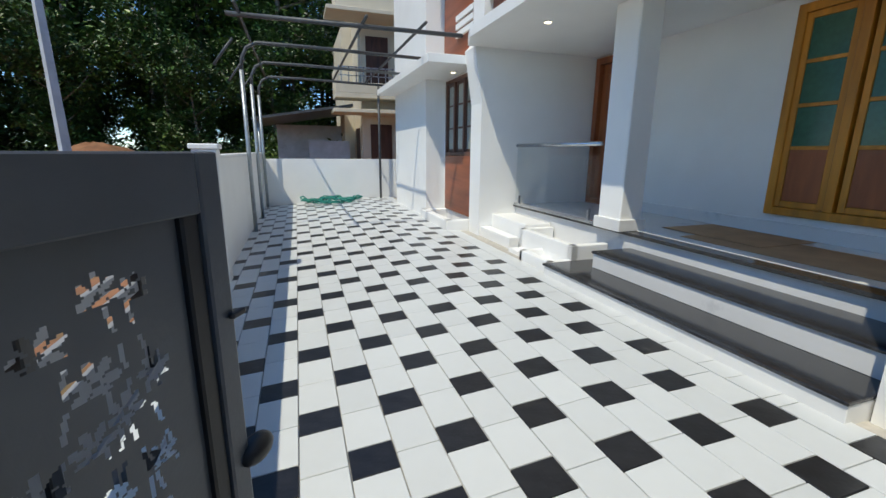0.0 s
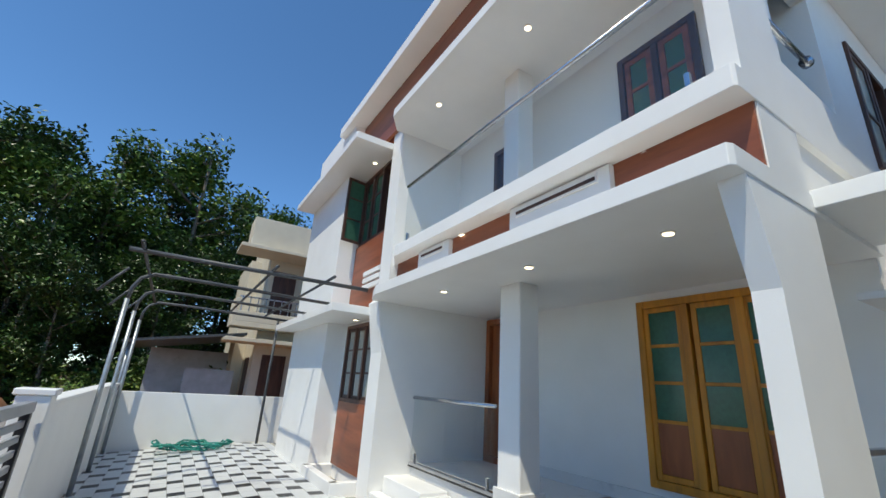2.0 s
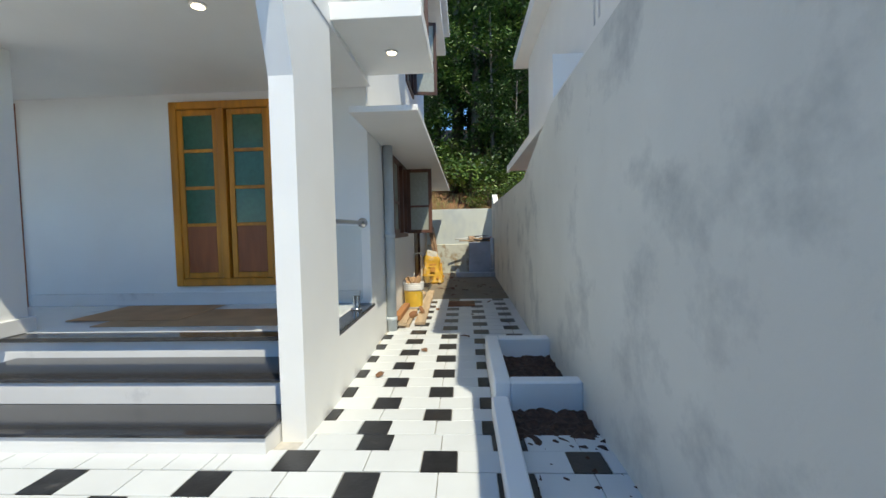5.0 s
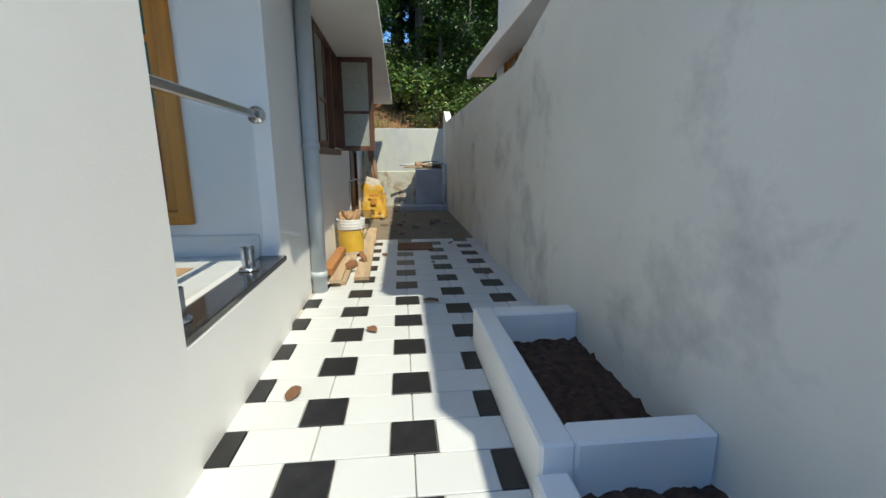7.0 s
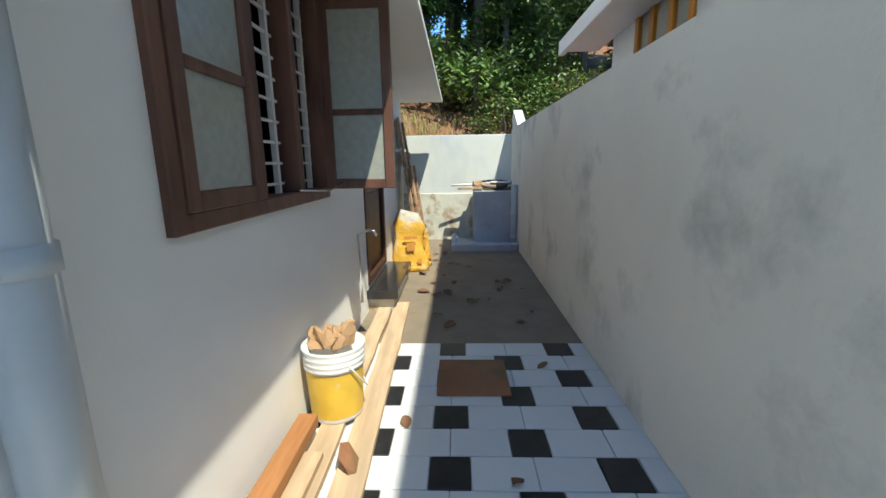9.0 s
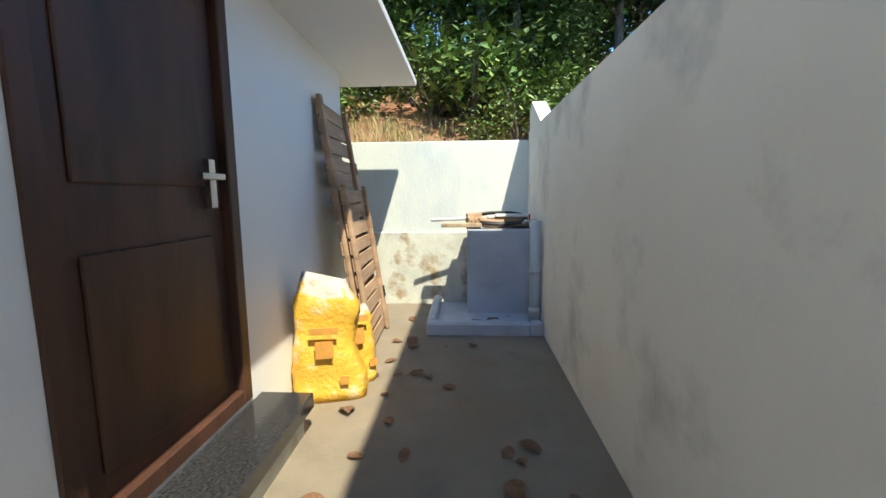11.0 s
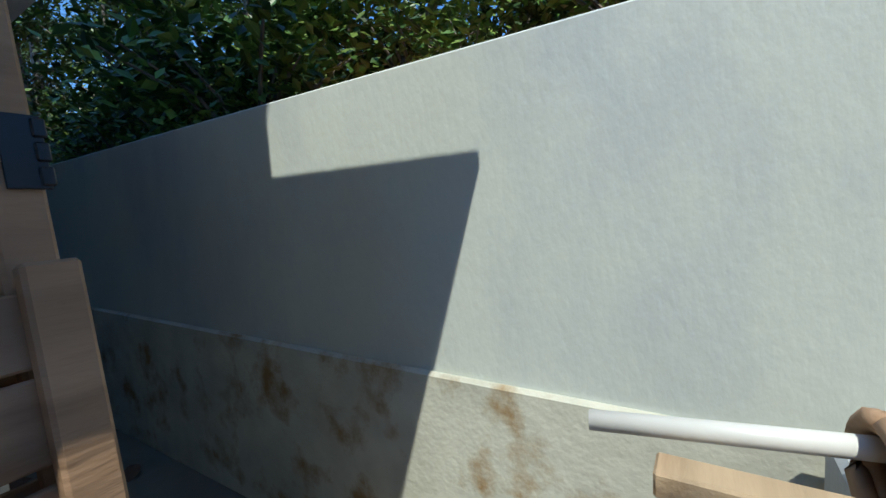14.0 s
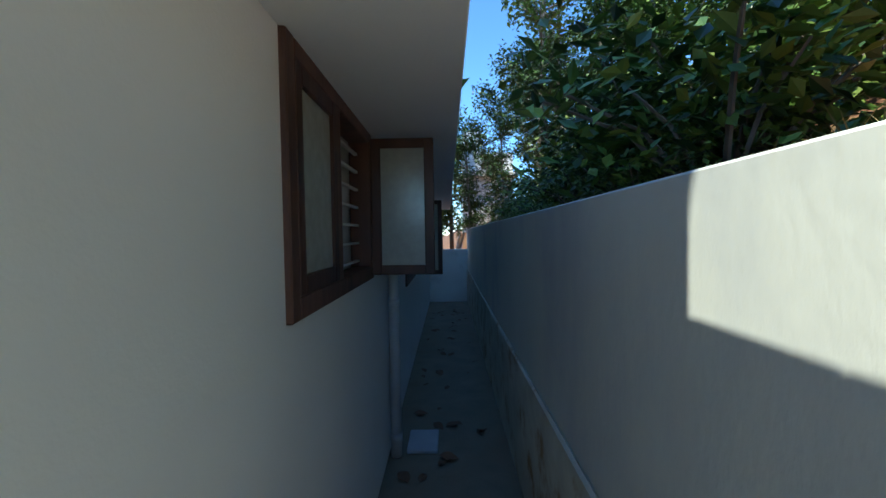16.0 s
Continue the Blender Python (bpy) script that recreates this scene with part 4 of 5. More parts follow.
for x, y in spots:
    ob = new("dry_leaf", leaf_me)
    s = rnd.uniform(0.06, 0.15)
    zf = 0.03 if 11.55 < x < 12.46 and y < 0.05 else (ground_z(x, y) + 0.002 if x < 8.26 else -0.002)
    ob.matrix_world = pose(x, y, zf + 0.004, rnd.uniform(-8, 8), rnd.uniform(-8, 8), rnd.uniform(0, 360)) @ Matrix.Diagonal((s, s, s, 1))
    tagged(ob, "curled brown dry leaf lying on the floor", "leaf", "dry leaves")

# cardboard sheets on the porch
for x0, x1, y0, y1, z, t in ((4.3, 5.0, 1.2, 2.9, 0.0, 2), (4.5, 5.2, 2.3, 3.3, 0.006, -5)):
    tagged(box("cardboard_sheet", x0, x1, y0, y1, PORCH_Z + 0.005 + z, PORCH_Z + 0.010 + z, CARD, 0), "flat brown cardboard sheet protecting the porch floor", "cardboard", "cardboard sheets")

# ---- gate and yard ----
e = root("gate_leaf", 0.785, 0.77, -0.08, "dark grey steel gate leaf with a pierced flower pattern, swung open", "gate")
GM = Matrix.Translation((0.785, 0.77, -0.07)) @ pose(0, 0, 0, 0, 0, 241) @ Matrix.Diagonal((1.7, 1, 1, 1))
kids = []


def gate_part(name, x0, x1, y0, y1, z0, z1, mat, bevel=0.003):
    bm = bmesh.new()
    cuboid(bm, x0, x1, y0, y1, z0, z1, bevel)
    bmesh.ops.transform(bm, matrix=GM, verts=bm.verts)
    kids.append(finish(bm, name, mat))


gate_part("stile", 0, 0.03, -0.02, 0.02, 0.03, 1.30, GATE)
gate_part("stile", 1.1, 1.13, -0.02, 0.02, 0.03, 1.30, GATE)
gate_part("top_rail", 0.03, 1.1, -0.02, 0.02, 1.20, 1.30, GATE)
gate_part("bottom_rail", 0.03, 1.1, -0.02, 0.02, 0.03, 0.09, GATE)
gate_part("rebate", 0.03, 0.052, -0.012, 0.012, 0.09, 1.25, GATE_DARK)
gate_part("bolt", -0.012, 0.012, 0.02, 0.032, 1.00, 1.012, GATE_DARK)
gate_part("sheet", 0.052, 1.1, -0.002, 0.002, 0.09, 0.32, GATE, 0)
gate_part("sheet", 0.352, 1.1, -0.002, 0.002, 0.32, 1.25, GATE, 0)
bm = bmesh.new()
bmesh.ops.create_uvsphere(bm, u_segments=14, v_segments=8, radius=0.028, matrix=Matrix.Translation((-0.012, 0.02, 0.70)))
bmesh.ops.transform(bm, matrix=GM, verts=bm.verts)
kids.append(finish(bm, "stop", GATE_DARK, smooth=True))
# sheet with flowers pierced through it
flowers = [(0.104, 1.177, 0.019), (0.075, 1.172, 0.016), (0.118, 1.11, 0.022), (0.066, 1.095, 0.018), (0.098, 1.075, 0.018), (0.128, 1.06, 0.02), (0.072, 1.01, 0.018), (0.12, 1.0, 0.02), (0.15, 1.15, 0.02),
           (0.17, 1.05, 0.022), (0.2, 1.17, 0.022), (0.09, 0.94, 0.02), (0.14, 0.92, 0.02), (0.22, 1.0, 0.022), (0.27, 1.12, 0.022), (0.18, 0.85, 0.022), (0.1, 0.82, 0.02), (0.28, 0.95, 0.022)]


def pierced(u, v):
    u, v = u - 0.03, 1.25 - (1.24 - v) / 1.7
    for fx, fz, r in flowers:
        dx, dz = u - fx, v - fz
        d = math.hypot(dx, dz)
        a = math.atan2(dz, dx)
        if 0.003 < d < r * abs(math.cos(3.5 * a + fx * 40)) ** 0.6 and dz > -0.4 * r:
            return True
        sx = fx + 0.012 * math.sin((fz - v) * 22 + fx * 30)
        if fz - 0.10 < v < fz - 0.006 and abs(u - sx) < 0.0022 and int(v * 90) % 3:
            return True
    return False


bm = bmesh.new()
nx, nz = 130, 240
gv = {}
for i in range(nx + 1):
    for j in range(nz + 1):
        gv[i, j] = bm.verts.new((0.052 + 0.30 * i / nx, 0, 0.32 + 0.93 * j / nz))
for i in range(nx):
    for j in range(nz):
        if not pierced(0.052 + 0.30 * (i + 0.5) / nx, 0.32 + 0.93 * (j + 0.5) / nz):
            bm.faces.new((gv[i, j], gv[i + 1, j], gv[i + 1, j + 1], gv[i, j + 1]))
bmesh.ops.delete(bm, geom=[v for v in bm.verts if not v.link_faces], context="VERTS")
bmesh.ops.transform(bm, matrix=GM, verts=bm.verts)
kids.append(finish(bm, "pierced_sheet", GATE))
adopt(e, *kids)
# sliding gate along the road
e = root("road_gate", 0.05, 3.2, -0.1, "grey steel gate with horizontal bars along the road", "gate")
kids = [boxes("frame", [(0.07, 0.13, 0.2, 4.55, 1.12, 1.20), (0.07, 0.13, 0.2, 4.55, 0.0, 0.08)], RAILGREY, 0.004)]
kids += [box("post", 0.07, 0.13, y, y + 0.07, 0.08, 1.12, GATE_DARK) for y in (0.4, 1.4, 2.4, 3.4, 4.45)]
kids += [box("bar", 0.085, 0.115, 0.2, 4.45, 0.42 + 0.1 * q, 0.47 + 0.1 * q, RAILGREY, 0.003) for q in range(7)]
kids += [box("sheet", 0.09, 0.11, 0.2, 4.45, 0.08, 0.38, RAILGREY, 0.0)]
adopt(e, *kids)
structure(boxes("pillar_gate", [(-0.02, 0.20, 4.60, 4.80, -0.2, 1.24), (-0.04, 0.22, 4.58, 4.82, 1.24, 1.29)], WHITE, 0.008), "white gate pillar with a cap", "pillar")
structure(box("wall_west_cap", -0.04, 0.15, 4.85, 11.2, 1.14, 1.18, WHITE), "coping of the low west wall")

# pipe frame over the yard
e = root("car_porch_frame", 0.02, 8.0, -0.1, "dark steel pipe frame of an unfinished car porch", "pipe frame")
kids = []
for y in (7.6, 9.2, 10.9):
    kids.append(pipe("post", [(0.2, y, -0.12), (0.2, y, 2.45)], 0.032, GALV))
    kids.append(pipe("rafter", [(0.2, y, 2.4), (0.22, y, 2.62), (0.30, y, 2.78), (0.45, y, 2.86), (1.2, y, 2.86), (3.3, y - 0.1, 2.80)], 0.028, FRAME_STEEL))
    kids.append(pipe("brace", [(-0.18, y, 2.5), (0.0, y, 2.75), (0.12, y, 2.9)], 0.02, FRAME_STEEL))
kids.append(pipe("rafter", [(0.2, 6.3, 2.9), (3.3, 6.1, 2.86)], 0.03, FRAME_STEEL))
for x in (0.35, 1.9, 2.7):
    kids.append(pipe("purlin", [(x, 5.9, 2.93), (x, 11.4, 2.92)], 0.022, FRAME_STEEL))
kids.append(pipe("post", [(2.95, 10.9, 0.03), (2.95, 10.9, 2.85)], 0.03, FRAME_STEEL))
adopt(e, *kids)
pts = [(1.7 + 0.75 * math.cos(a * 0.9) * (0.4 + 0.6 * abs(math.sin(a * 0.37))), 10.5 + 0.32 * math.sin(a), ground_z(1.7, 10) + 0.025 + 0.02 * (q % 7)) for q, a in enumerate([q * 0.35 for q in range(130)])]
tagged(pipe("green_hose", pts, 0.016, GREENPIPE, sides=6), "heap of green garden hose on the tiles", "hose")

# ---- outside ----
# concrete pole
bm = bmesh.new()
tube(bm, [(-4.65, 13.5, -0.2), (-4.66, 13.5, 5.1)], 0.15, 4, 0.7)
tagged(finish(bm, "utility_pole", CEMENT), "tapered grey concrete utility pole", "pole")
# earth heap and gravel heap
for nm, x, y, r, h, mat, lab in (("earth_heap", -6.2, 19.5, 3.2, 1.7, EARTH, "heap of red earth by the road"), ("gravel_heap", -3.8, 16.2, 1.8, 0.75, GRAVEL, "heap of grey gravel by the road")):
    bm = bmesh.new()
    rings = []
    for j in range(12):
        v = j / 11
        rings.append([bm.verts.new((x + r * (1 - v) * math.cos(a) * (1 + 0.15 * noise.noise((math.cos(a) * 2, math.sin(a) * 2, v * 3))), y + r * (1 - v) * math.sin(a),
                                    -0.25 + h * (1 - (1 - v) ** 1.6) + 0.12 * noise.noise((a * 3, v * 5, x)))) for a in [2 * math.pi * q / 28 for q in range(28)]])
    for a, b in zip(rings, rings[1:]):
        for q in range(28):
            bm.faces.new((a[q], a[(q + 1) % 28], b[(q + 1) % 28], b[q]))
    bm.faces.new(rings[-1])
    tagged(finish(bm, nm, mat, smooth=True), lab, "heap")
structure(box("wall_road", -6.5, -3.5, 12.6, 12.75, -0.2, 0.85, WALL), "low weathered wall across the road")

# neighbouring house to the north
h = root("north_house", 4.5, 17.5, 0, "cream two-storey neighbouring house with balconies", "house")
kids = [boxes("wall", [(3.3, 9.0, 16.2, 22.0, -0.2, 6.4), (2.9, 3.3, 18.5, 22.0, -0.2, 6.0)], CREAM, 0.01),
        boxes("balcony", [(2.3, 4.6, 15.2, 16.2, 3.0, 3.15), (2.3, 2.42, 15.2, 16.2, 3.15, 3.9), (2.42, 4.6, 15.2, 15.32, 3.15, 3.5)], CREAM, 0.01),
        boxes("canopy", [(2.2, 4.8, 14.9, 16.2, 2.5, 2.62), (2.1, 4.8, 14.9, 16.2, 5.6, 5.72), (2.4, 4.5, 15.2, 16.2, 5.72, 6.8), (3.4, 8.5, 16.5, 21.5, 6.4, 7.2)], CREAM, 0.01),
        boxes("pillar", [(4.5, 4.9, 15.1, 15.5, -0.2, 6.6)], GRAVEL, 0.01),
        boxes("door", [(3.28, 3.34, 16.9, 17.8, 0.0, 2.1), (3.6, 4.4, 16.16, 16.22, 0.2, 2.2), (3.5, 4.3, 16.16, 16.22, 3.2, 5.2)], DARKWOOD, 0.0),
        boxes("railing", [(2.42, 4.6, 15.24, 15.27, 3.95, 4.0), (2.42, 4.6, 15.24, 15.27, 3.7, 3.73)] + [(2.5 + 0.25 * q, 2.53 + 0.25 * q, 15.24, 15.27, 3.5, 4.0) for q in range(9)], STEEL, 0)]
adopt(h, *kids)
sh = root("tin_shed", 1.2, 17.0, 0, "dark open shed with a sloping tin roof", "shed")
adopt(sh, prism("roof", [(-0.4, 2.2), (2.9, 2.75), (2.9, 2.83), (-0.4, 2.28)], "y", 15.5, 20.0, FRAME_STEEL), boxes("wall", [(0.2, 2.9, 19.8, 20.0, -0.2, 2.3), (1.4, 2.9, 17.0, 17.1, -0.2, 1.6)], CEMENT, 0),
      pipe("post", [(-0.2, 15.7, -0.2), (-0.2, 15.7, 2.22)], 0.05, GALV))

# neighbouring house to the south
h = root("south_house", 6.5, -3.0, 0, "white neighbouring house with teak windows and flat eaves", "house")
kids = [holed("wall", "x", 2.2, 9.6, -1.61, -1.45, -0.2, 4.5, [(3.0, 3.54, 3.4, 4.16), (8.3, 9.2, 1.95, 2.5), (5.3, 5.36, 3.2, 4.2), (5.46, 5.52, 3.2, 4.2)], WHITE),
        boxes("wall", [(2.05, 2.2, -7.0, -1.45, -0.2, 4.5), (9.6, 9.75, -7.0, -1.45, -0.2, 4.5), (2.2, 9.6, -7.0, -6.85, -0.2, 4.5)], WHITE, 0),
        # thin black board, painted in place of the shade inside this house
        box("room", 2.3, 9.5, -2.2, -2.1, 0, 4.4, ROOM_SHADE, 0),
        boxes("eave", [(1.6, 10.2, -1.45, -1.10, 2.40, 2.50), (1.6, 10.2, -1.10, -1.04, 2.36, 2.50)], WHITE, 0.006),
        # roof drawn on past its end near x=6, added to shade passage and block
        boxes("roof", [(3.6, 10.15, -7.3, -1.2, 4.5, 4.62), (3.6, 10.15, -1.26, -1.2, 4.62, 4.72)], WHITE, 0.006),
        boxes("parapet", [(5.9, 6.6, -1.5, -1.12, 2.5, 3.1)], WHITE, 0.006)]
kids += [frame_ring("window_frame", "x", 3.0, 3.54, 3.4, 4.16, -1.5, -1.43, 0.065, TEAK, [3.27]), box("transom", 3.06, 3.48, -1.49, -1.44, 3.75, 3.80, TEAK), box("pane", 3.04, 3.5, -1.48, -1.46, 3.44, 4.12, FROST_GREY, 0)]
kids += [frame_ring("window_frame", "x", 8.3, 9.2, 1.95, 2.5, -1.5, -1.43, 0.07, TEAK, [8.6, 8.9]), box("pane", 8.35, 9.15, -1.48, -1.46, 2.0, 2.45, FROST_GREY, 0)]
kids += [pipe("vent", [(2.75 + 0.09 * q, -1.46, 2.95 + 0.05 * q), (2.75 + 0.09 * q, -1.445, 2.95 + 0.05 * q)], 0.022, DARKWOOD) for q in range(4)]
adopt(h, *kids)
# small white house up the slope
h = root("far_house", 14.5, 30.0, 3, "small white house among the trees", "house")
adopt(h, boxes("wall", [(13.2, 16.5, 29, 33, 1.0, 7.0), (13.2, 14.2, 29, 30, 7.0, 8.4)], WHITE, 0), boxes("eave", [(12.6, 16.8, 28.4, 33, 5.4, 5.6)], CREAM, 0), boxes("window", [(14.4, 15.6, 28.95, 29.0, 5.9, 6.7)], DARKWOOD, 0))


# ---- plants ----
def add_leaf(bm, p, size, rnd, mi):
    q = Euler((rnd.uniform(-0.9, 0.9), rnd.uniform(-0.9, 0.9), rnd.uniform(0, 6.28))).to_matrix()
    pts = [(-0.5, 0, 0), (0.05, 0.25, 0.03), (0.55, 0, -0.05), (0.05, -0.25, 0.03)]
    vs = [bm.verts.new(p + q @ (Vector(v) * size)) for v in pts]
    f = bm.faces.new(vs)
    f.material_index = mi


def tree(name, height, crown, seed, trunk_r, leaves, leaf_size, crown_from=0.35, mats=None, label=""):
    rnd = random.Random(seed)
    e = root(name, 0, 0, 0, label, "tree")
    bm = bmesh.new()
    lean = Vector((rnd.uniform(-0.04, 0.04), rnd.uniform(-0.04, 0.04), 1))
    tpts = [lean * (height * 0.92 * q / 8) + Vector((0.1 * noise.noise((q, seed, 0)), 0.1 * noise.noise((q, 0, seed)), 0)) for q in range(9)]
    tube(bm, tpts, trunk_r, 8, 0.25)
    tips = []
    for q in range(16):
        t = crown_from + (0.95 - crown_from) * q / 15
        b = lean * height * 0.92 * t
        a = rnd.uniform(0, 6.28)
        ln = crown * rnd.uniform(0.55, 1.05) * (1.15 - 0.75 * abs(t - 0.55))
        d = Vector((math.cos(a), math.sin(a), rnd.uniform(0.25, 0.8))).normalized()
        p1, p2 = b + d * ln * 0.5, b + d * ln + Vector((0, 0, 0.1 * ln))
        tube(bm, [b, p1, p2], trunk_r * 0.35, 5, 0.3)
        tips += [p1, p2, (p1 + p2) / 2]
        for _ in range(2):
            p3 = p1 + Vector((rnd.uniform(-1, 1), rnd.uniform(-1, 1), rnd.uniform(0, 0.7))) * ln * 0.45
            tube(bm, [p1, p3], trunk_r * 0.16, 4, 0.4)
            tips.append(p3)
    tips.append(lean * height * 0.95)
    trunk = finish(bm, "trunk", BARK, e, smooth=True)
    bm = bmesh.new()
    for q in range(leaves):
        c = rnd.choice(tips)
        r = crown * 0.30 * rnd.random() ** 0.5
        v = Vector((rnd.gauss(0, 1), rnd.gauss(0, 1), rnd.gauss(0, 0.75))).normalized() * r
        add_leaf(bm, c + v, leaf_size * rnd.uniform(0.7, 1.3), rnd, rnd.choice((0, 0, 1, 2)))
    finish(bm, "crown", mats or [LEAF, LEAF2, LEAF3], e)
    return e


def shrub(name, size, seed, leaves, leaf_size, mats, label):
    rnd = random.Random(seed)
    e = root(name, 0, 0, 0, label, "shrub")
    bm = bmesh.new()
    tips = []
    for q in range(12):
        a = rnd.uniform(0, 6.28)
        p = Vector((math.cos(a) * rnd.uniform(0.2, 1), math.sin(a) * rnd.uniform(0.2, 1), rnd.uniform(0.3, 1.0))) * size
        tube(bm, [(0, 0, -0.1), p * 0.5 + Vector((0, 0, 0.1)), p], 0.02, 4, 0.4)
        tips += [p, p * 0.65]
    finish(bm, "stem", BARK, e)
    bm = bmesh.new()
    for q in range(leaves):
        c = rnd.choice(tips)
        v = Vector((rnd.gauss(0, 1), rnd.gauss(0, 1), rnd.gauss(0, 1))) * size * 0.17
        add_leaf(bm, c + v, leaf_size * rnd.uniform(0.6, 1.3), rnd, rnd.choice((0, 1, 2)))
    finish(bm, "leaves", mats, e)
    return e


T1 = tree("tree", 14, 3.6, 11, 0.20, 8000, 0.30, 0.14, label="tall broad-leaved tree with a dense green crown")
T2 = tree("tree", 12, 3.4, 23, 0.17, 8000, 0.30, 0.04, [LEAF3, LEAF, LEAF3], "tall dark green tree with a dense crown")
T3 = tree("tree", 13, 2.4, 37, 0.14, 2000, 0.22, 0.5, [LEAF, LEAF3, LEAF2], "slender pale-trunked tree with a thin crown")
S1 = shrub("shrub", 1.0, 3, 900, 0.13, [LEAF, LEAF2, LEAF3], "dense green shrub on the bank")
S2 = shrub("shrub", 0.7, 8, 700, 0.09, [LEAF2, LEAF, LEAF2], "light green undergrowth on the bank")
T1.location, T2.location, T3.location = (-3.5, 27, 0), (-8.5, 24, 0), (20, 1.0, hill(20, 1.0) - 0.1)
S1.location, S2.location = (14.9, 0.3, hill(14.9, 0.3) - 0.05), (13.7, -0.9, hill(13.7, -0.9) - 0.05)
rnd = random.Random(12)
for src, x, y, s in [(T2, -13, 26, 1.1), (T1, -10, 30, 1.0), (T2, -6, 29, 1.05), (T1, 0.5, 28, 1.15), (T2, 3.0, 31, 0.95), (T1, 6.5, 30, 0.95), (T2, -16, 22, 1.0), (T1, -19, 27, 1.1), (T2, -1.5, 33, 1.2),
                     (T1, -13, 36, 1.2), (T2, -22, 20, 1.0), (T1, 10.0, 29, 0.9), (T2, -4.5, 23, 0.7), (T1, -11, 21, 0.65), (T2, 0.0, 24, 0.6),
                     (T3, 17.0, -2.2, 1.0), (T3, 18.0, -0.6, 1.35), (T3, 19.5, 0.2, 1.5), (T1, 19, -2.2, 0.75), (T3, 22.5, -0.5, 1.1), (T1, 21, -3.5, 0.8), (T2, 19, -1.0, 0.55), (T1, 18.0, 3.0, 0.45), (T2, 24, 2.5, 0.8), (T1, 23, -6, 0.8), (T3, 24, 5, 1.0), (T2, 17.5, -5, 0.55),
                     (T3, 15.6, 17, 0.95), (T3, 16.8, 19, 1.0), (T1, 17.5, 13, 0.55), (T2, 18, 9, 0.6), (T1, 11.5, 37, 0.75), (T2, 17, 24, 0.7), (T1, 20, 30, 0.8), (T2, 15.8, 11, 0.42), (T2, 22, 14, 0.8),
                     (T2, -8.6, 27, 0.7), (T2, -5.2, 27.5, 0.7), (T2, -1.5, 25, 0.6), (T2, -12, 27, 0.7), (T2, -7.5, 21, 0.55), (T2, -3, 21.5, 0.5), (T2, -13, 22.5, 0.6), (T2, 1.2, 26, 0.7), (T1, -5.5, 25, 0.8), (T2, -10, 25, 0.8), (T2, -17, 25, 0.9), (T2, -2.0, 29, 1.0), (T2, 5, 26, 0.7),
                     (T2, -27, 24, 1.1), (T2, -8, 34, 1.3), (T2, -20, 34, 1.3), (T2, 3, 36, 1.2), (T2, 15.5, -1.8, 0.34), (T2, 16.2, 1.6, 0.32), (T2, 16.0, -4.2, 0.4), (T1, 15.3, 4.0, 0.3), (T2, 17.5, 5.5, 0.4),
                     (T1, 16.6, -1.2, 0.45), (T1, 17.6, 1.2, 0.5), (T1, 16.9, -3.2, 0.5), (T1, 20.5, -0.6, 0.85), (T2, 13.4, 25, 0.55), (T2, 14.8, 21, 0.5), (T1, 12.4, 36, 1.0), (T1, 15.4, 7.5, 0.3), (T2, 15.2, 13.5, 0.4), (T2, 19.5, -3.0, 0.6), (T1, 20, 1.5, 0.7), (T2, 22, -2, 0.9), (T1, 25, 0, 1.0), (T2, 26, -5, 1.0), (T1, -25, 4, 1.0), (T2, -24, -8, 1.0), (T1, -20, 12, 0.9)]:
    m = pose(x, y, hill(x, y) - 0.1, 0, 0, rnd.uniform(0, 360)) @ Matrix.Diagonal((s, s, s, 1))
    c = copy_thing(src, m)
    c.scale = (s, s, s)
for _ in range(110):
    x, y = 13.25 + 4.5 * rnd.random() ** 1.3, rnd.uniform(-5, 12)
    if x < 14.4 and -0.4 < y < 2.2:
        continue
    s = rnd.uniform(0.5, 1.0) * (0.7 if x < 13.6 else 1.25)
    c = copy_thing(rnd.choice((S1, S2)), pose(x, y, hill(x, y) - 0.05, 0, 0, rnd.uniform(0, 360)))
    c.scale = (s, s, s * 0.9)
for _ in range(40):
    x, y = rnd.uniform(-14, 4), rnd.uniform(20.5, 23.5)
    c = copy_thing(rnd.choice((S1, S2)), pose(x, y, hill(x, y) - 0.05, 0, 0, rnd.uniform(0, 360)))
    s = rnd.uniform(1.0, 2.0)
    c.scale = (s, s, s)

bm = bmesh.new()
for _ in range(2600):
    x, y = rnd.uniform(12.85, 14.6), rnd.uniform(-0.8, 2.6)
    if noise.noise((x * 1.7, y * 1.7, 4)) < -0.05:
        continue
    b = Vector((x, y, hill(x, y) - 0.03))
    a, h, w = rnd.uniform(0, 6.28), rnd.uniform(0.08, 0.28), rnd.uniform(0.003, 0.007)
    d = Vector((math.cos(a), math.sin(a), 0))
    n = Vector((-d.y, d.x, 0)) * w
    m1, tip = b + d * h * 0.15 + Vector((0, 0, h * 0.65)), b + d * h * 0.5 + Vector((0, 0, h))
    vs = [bm.verts.new(p) for p in (b - n, b + n, m1 + n * 0.8, m1 - n * 0.8)]
    bm.faces.new(vs)
    bm.faces.new((vs[3], vs[2], bm.verts.new(tip)))
tagged(finish(bm, "dry_grass", GRASS), "dry yellow-green grass on the earth bank", "grass", kind="stuff")

# ---- paving tiles, piece by piece ----
def tile_mesh(name, lx, ly, mat):
    bm = bmesh.new()
    cuboid(bm, 0.0025, lx - 0.0025, 0.0025, ly - 0.0025, -0.03, 0.0, 0.0022)
    me = bpy.data.meshes.new(name)
    bm.to_mesh(me)
    bm.free()
    me.materials.append(mat)
    return me


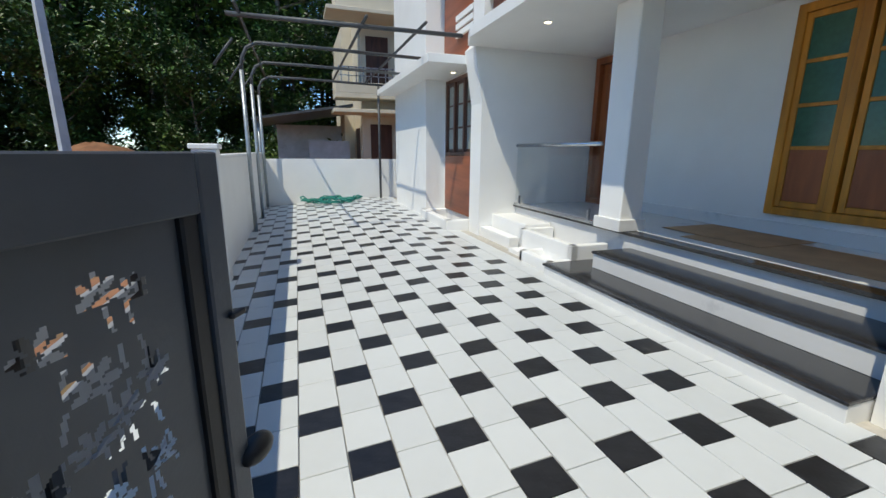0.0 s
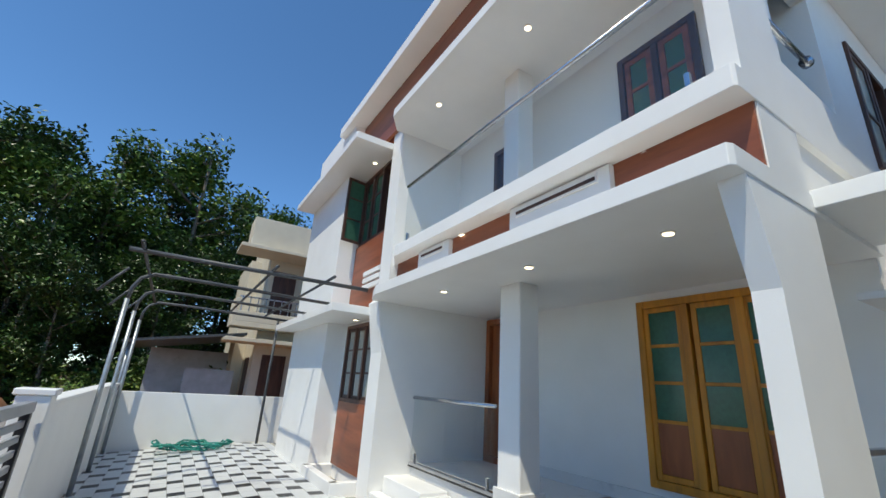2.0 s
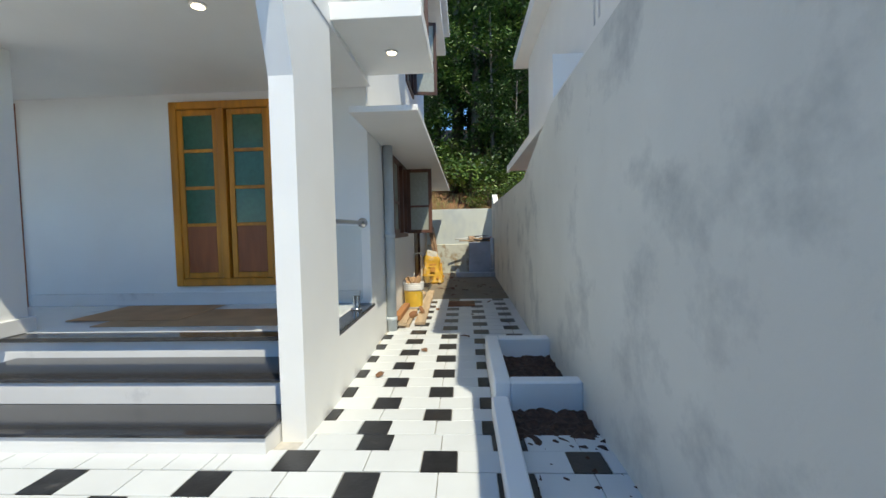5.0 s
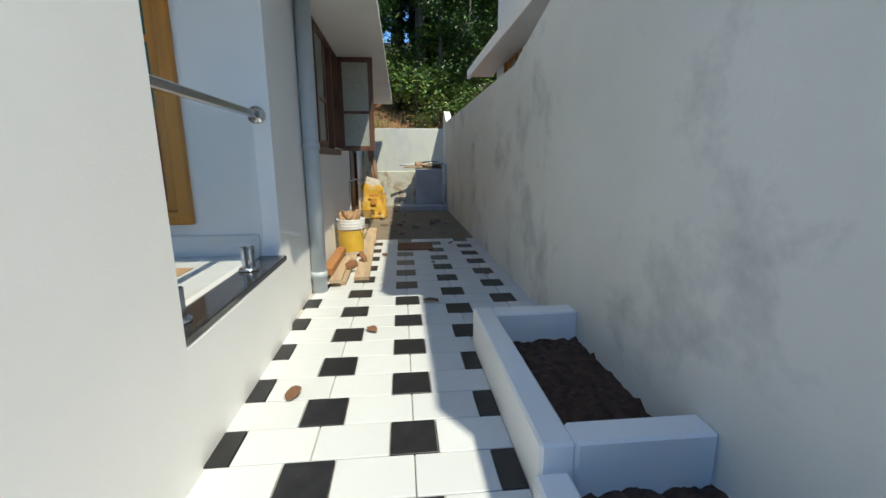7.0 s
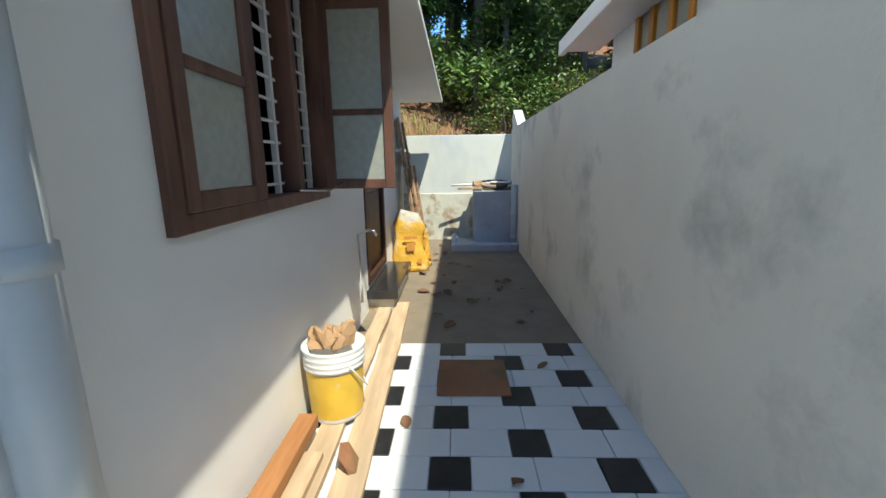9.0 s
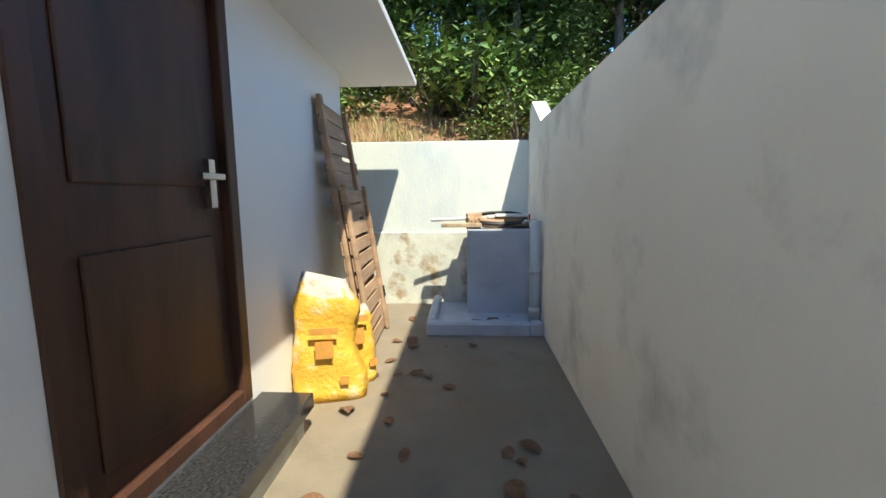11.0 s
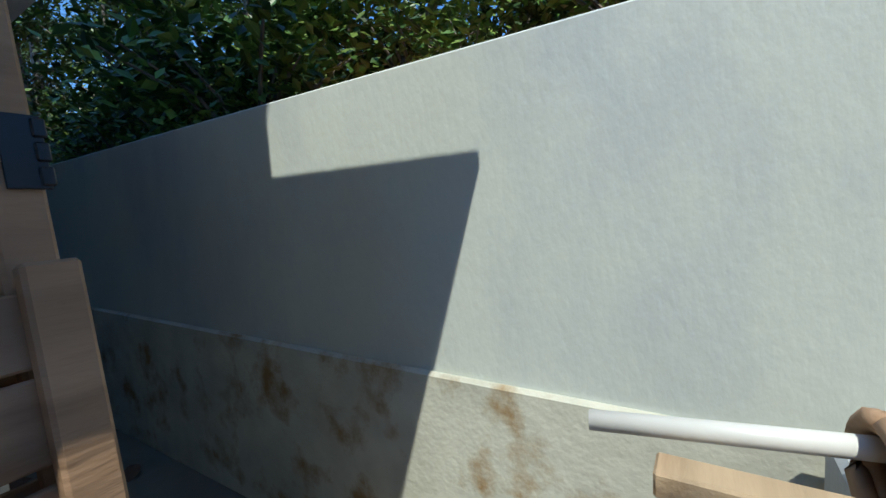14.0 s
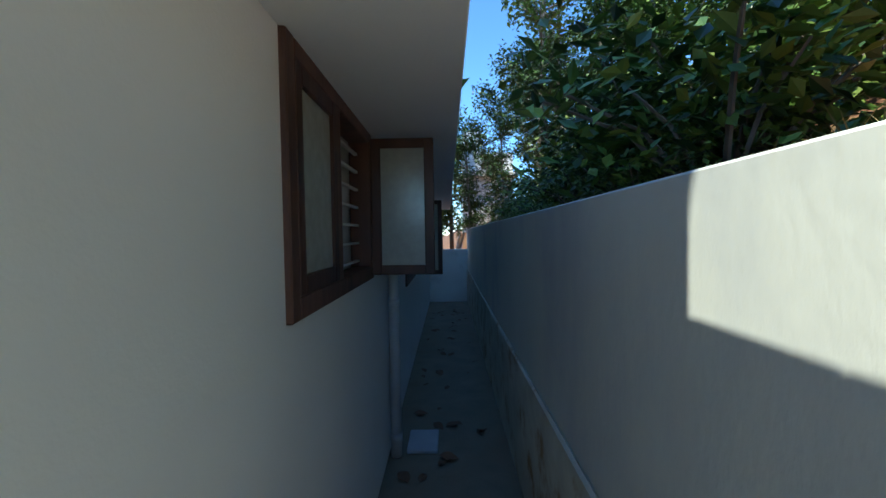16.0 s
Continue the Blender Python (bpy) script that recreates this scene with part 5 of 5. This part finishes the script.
WHITE_LEN = HALF - BLACK / 2
whole_b, whole_w = tile_mesh("tile_black", STRIP, BLACK, TILE_B), tile_mesh("tile_white", STRIP, WHITE_LEN, TILE_W)
cut = {}
rest = bmesh.new()
count = 0


def lay(x0, x1, ya, yb, y_black, plain=False):
    """One strip from ya to yb; a black tile ends at y_black, and again each two half periods."""
    global count
    y = y_black - BLACK - 2 * HALF * math.ceil((y_black - ya) / (2 * HALF))
    k = 0
    while y < yb:
        ln, black = ((BLACK, True), (WHITE_LEN, False), (WHITE_LEN, False))[k % 3]
        black = black and not plain
        a, b = max(y, ya), min(y + ln, yb)
        y += ln
        k += 1
        if b - a < 0.02:
            continue
        z = ground_z((x0 + x1) / 2, a)
        tilt = -math.atan2(ground_z(x1, a) - ground_z(x0, a), x1 - x0)
        near = x0 > 3.3 or (x0 > 0.6 and 0.3 < a < 3.1)
        jz = 0.0012 * noise.noise((x0 * 31, a * 17, 0))
        if near and count < 300:
            count += 1
            if b - a > ln - 0.001 and not (plain and ln == BLACK):
                me = whole_b if black else whole_w
            else:
                key = (black, round(b - a, 2))
                if key not in cut:
                    cut[key] = tile_mesh("tile_cut", STRIP, max(0.02, round(b - a, 2)), TILE_B if black else TILE_W)
                me = cut[key]
            ob = new("tile", me)
            ob.matrix_world = Matrix.Translation((x0, a, (ground_z(x0, a)) + jz)) @ Matrix.Rotation(tilt, 4, "Y")
            ob.parent = paving
        else:
            n0 = len(rest.faces)
            r = bmesh.ops.create_cube(rest, size=1.0, matrix=Matrix.Translation(((x0 + x1) / 2, (a + b) / 2, z - 0.015 + jz)) @ Matrix.Rotation(tilt, 4, "Y") @ Matrix.Diagonal((STRIP - 0.005, b - a - 0.005, 0.03, 1)))
            rest.faces.ensure_lookup_table()
            for f in rest.faces[n0:]:
                f.material_index = 1 if black else 0


XC, YC, X0, Y0 = 0.857, 1.942, 8.264, 0.164
for r in range(24):
    lay(X0 - (r + 1) * STRIP, X0 - r * STRIP, WALL_S if X0 - r * STRIP > 5.05 else -0.29, 0.825, Y0 + (HALF if r % 2 else 0))
for i in range(-5, 13):
    x0 = XC + i * STRIP
    if i == 11:
        lay(x0, x0 + STRIP, -2.6, 1.2, YC + HALF)
        lay(x0, x0 + STRIP, 1.2, 11.08, YC + HALF, True)
    else:
        lay(x0, x0 + STRIP, -2.6, 11.08 if x0 < 3.2 else 0.8, YC + (HALF if i % 2 else 0))
far_tiles = finish(rest, "tile_field", [TILE_W, TILE_B], paving)
tagged(far_tiles, kind="stuff")
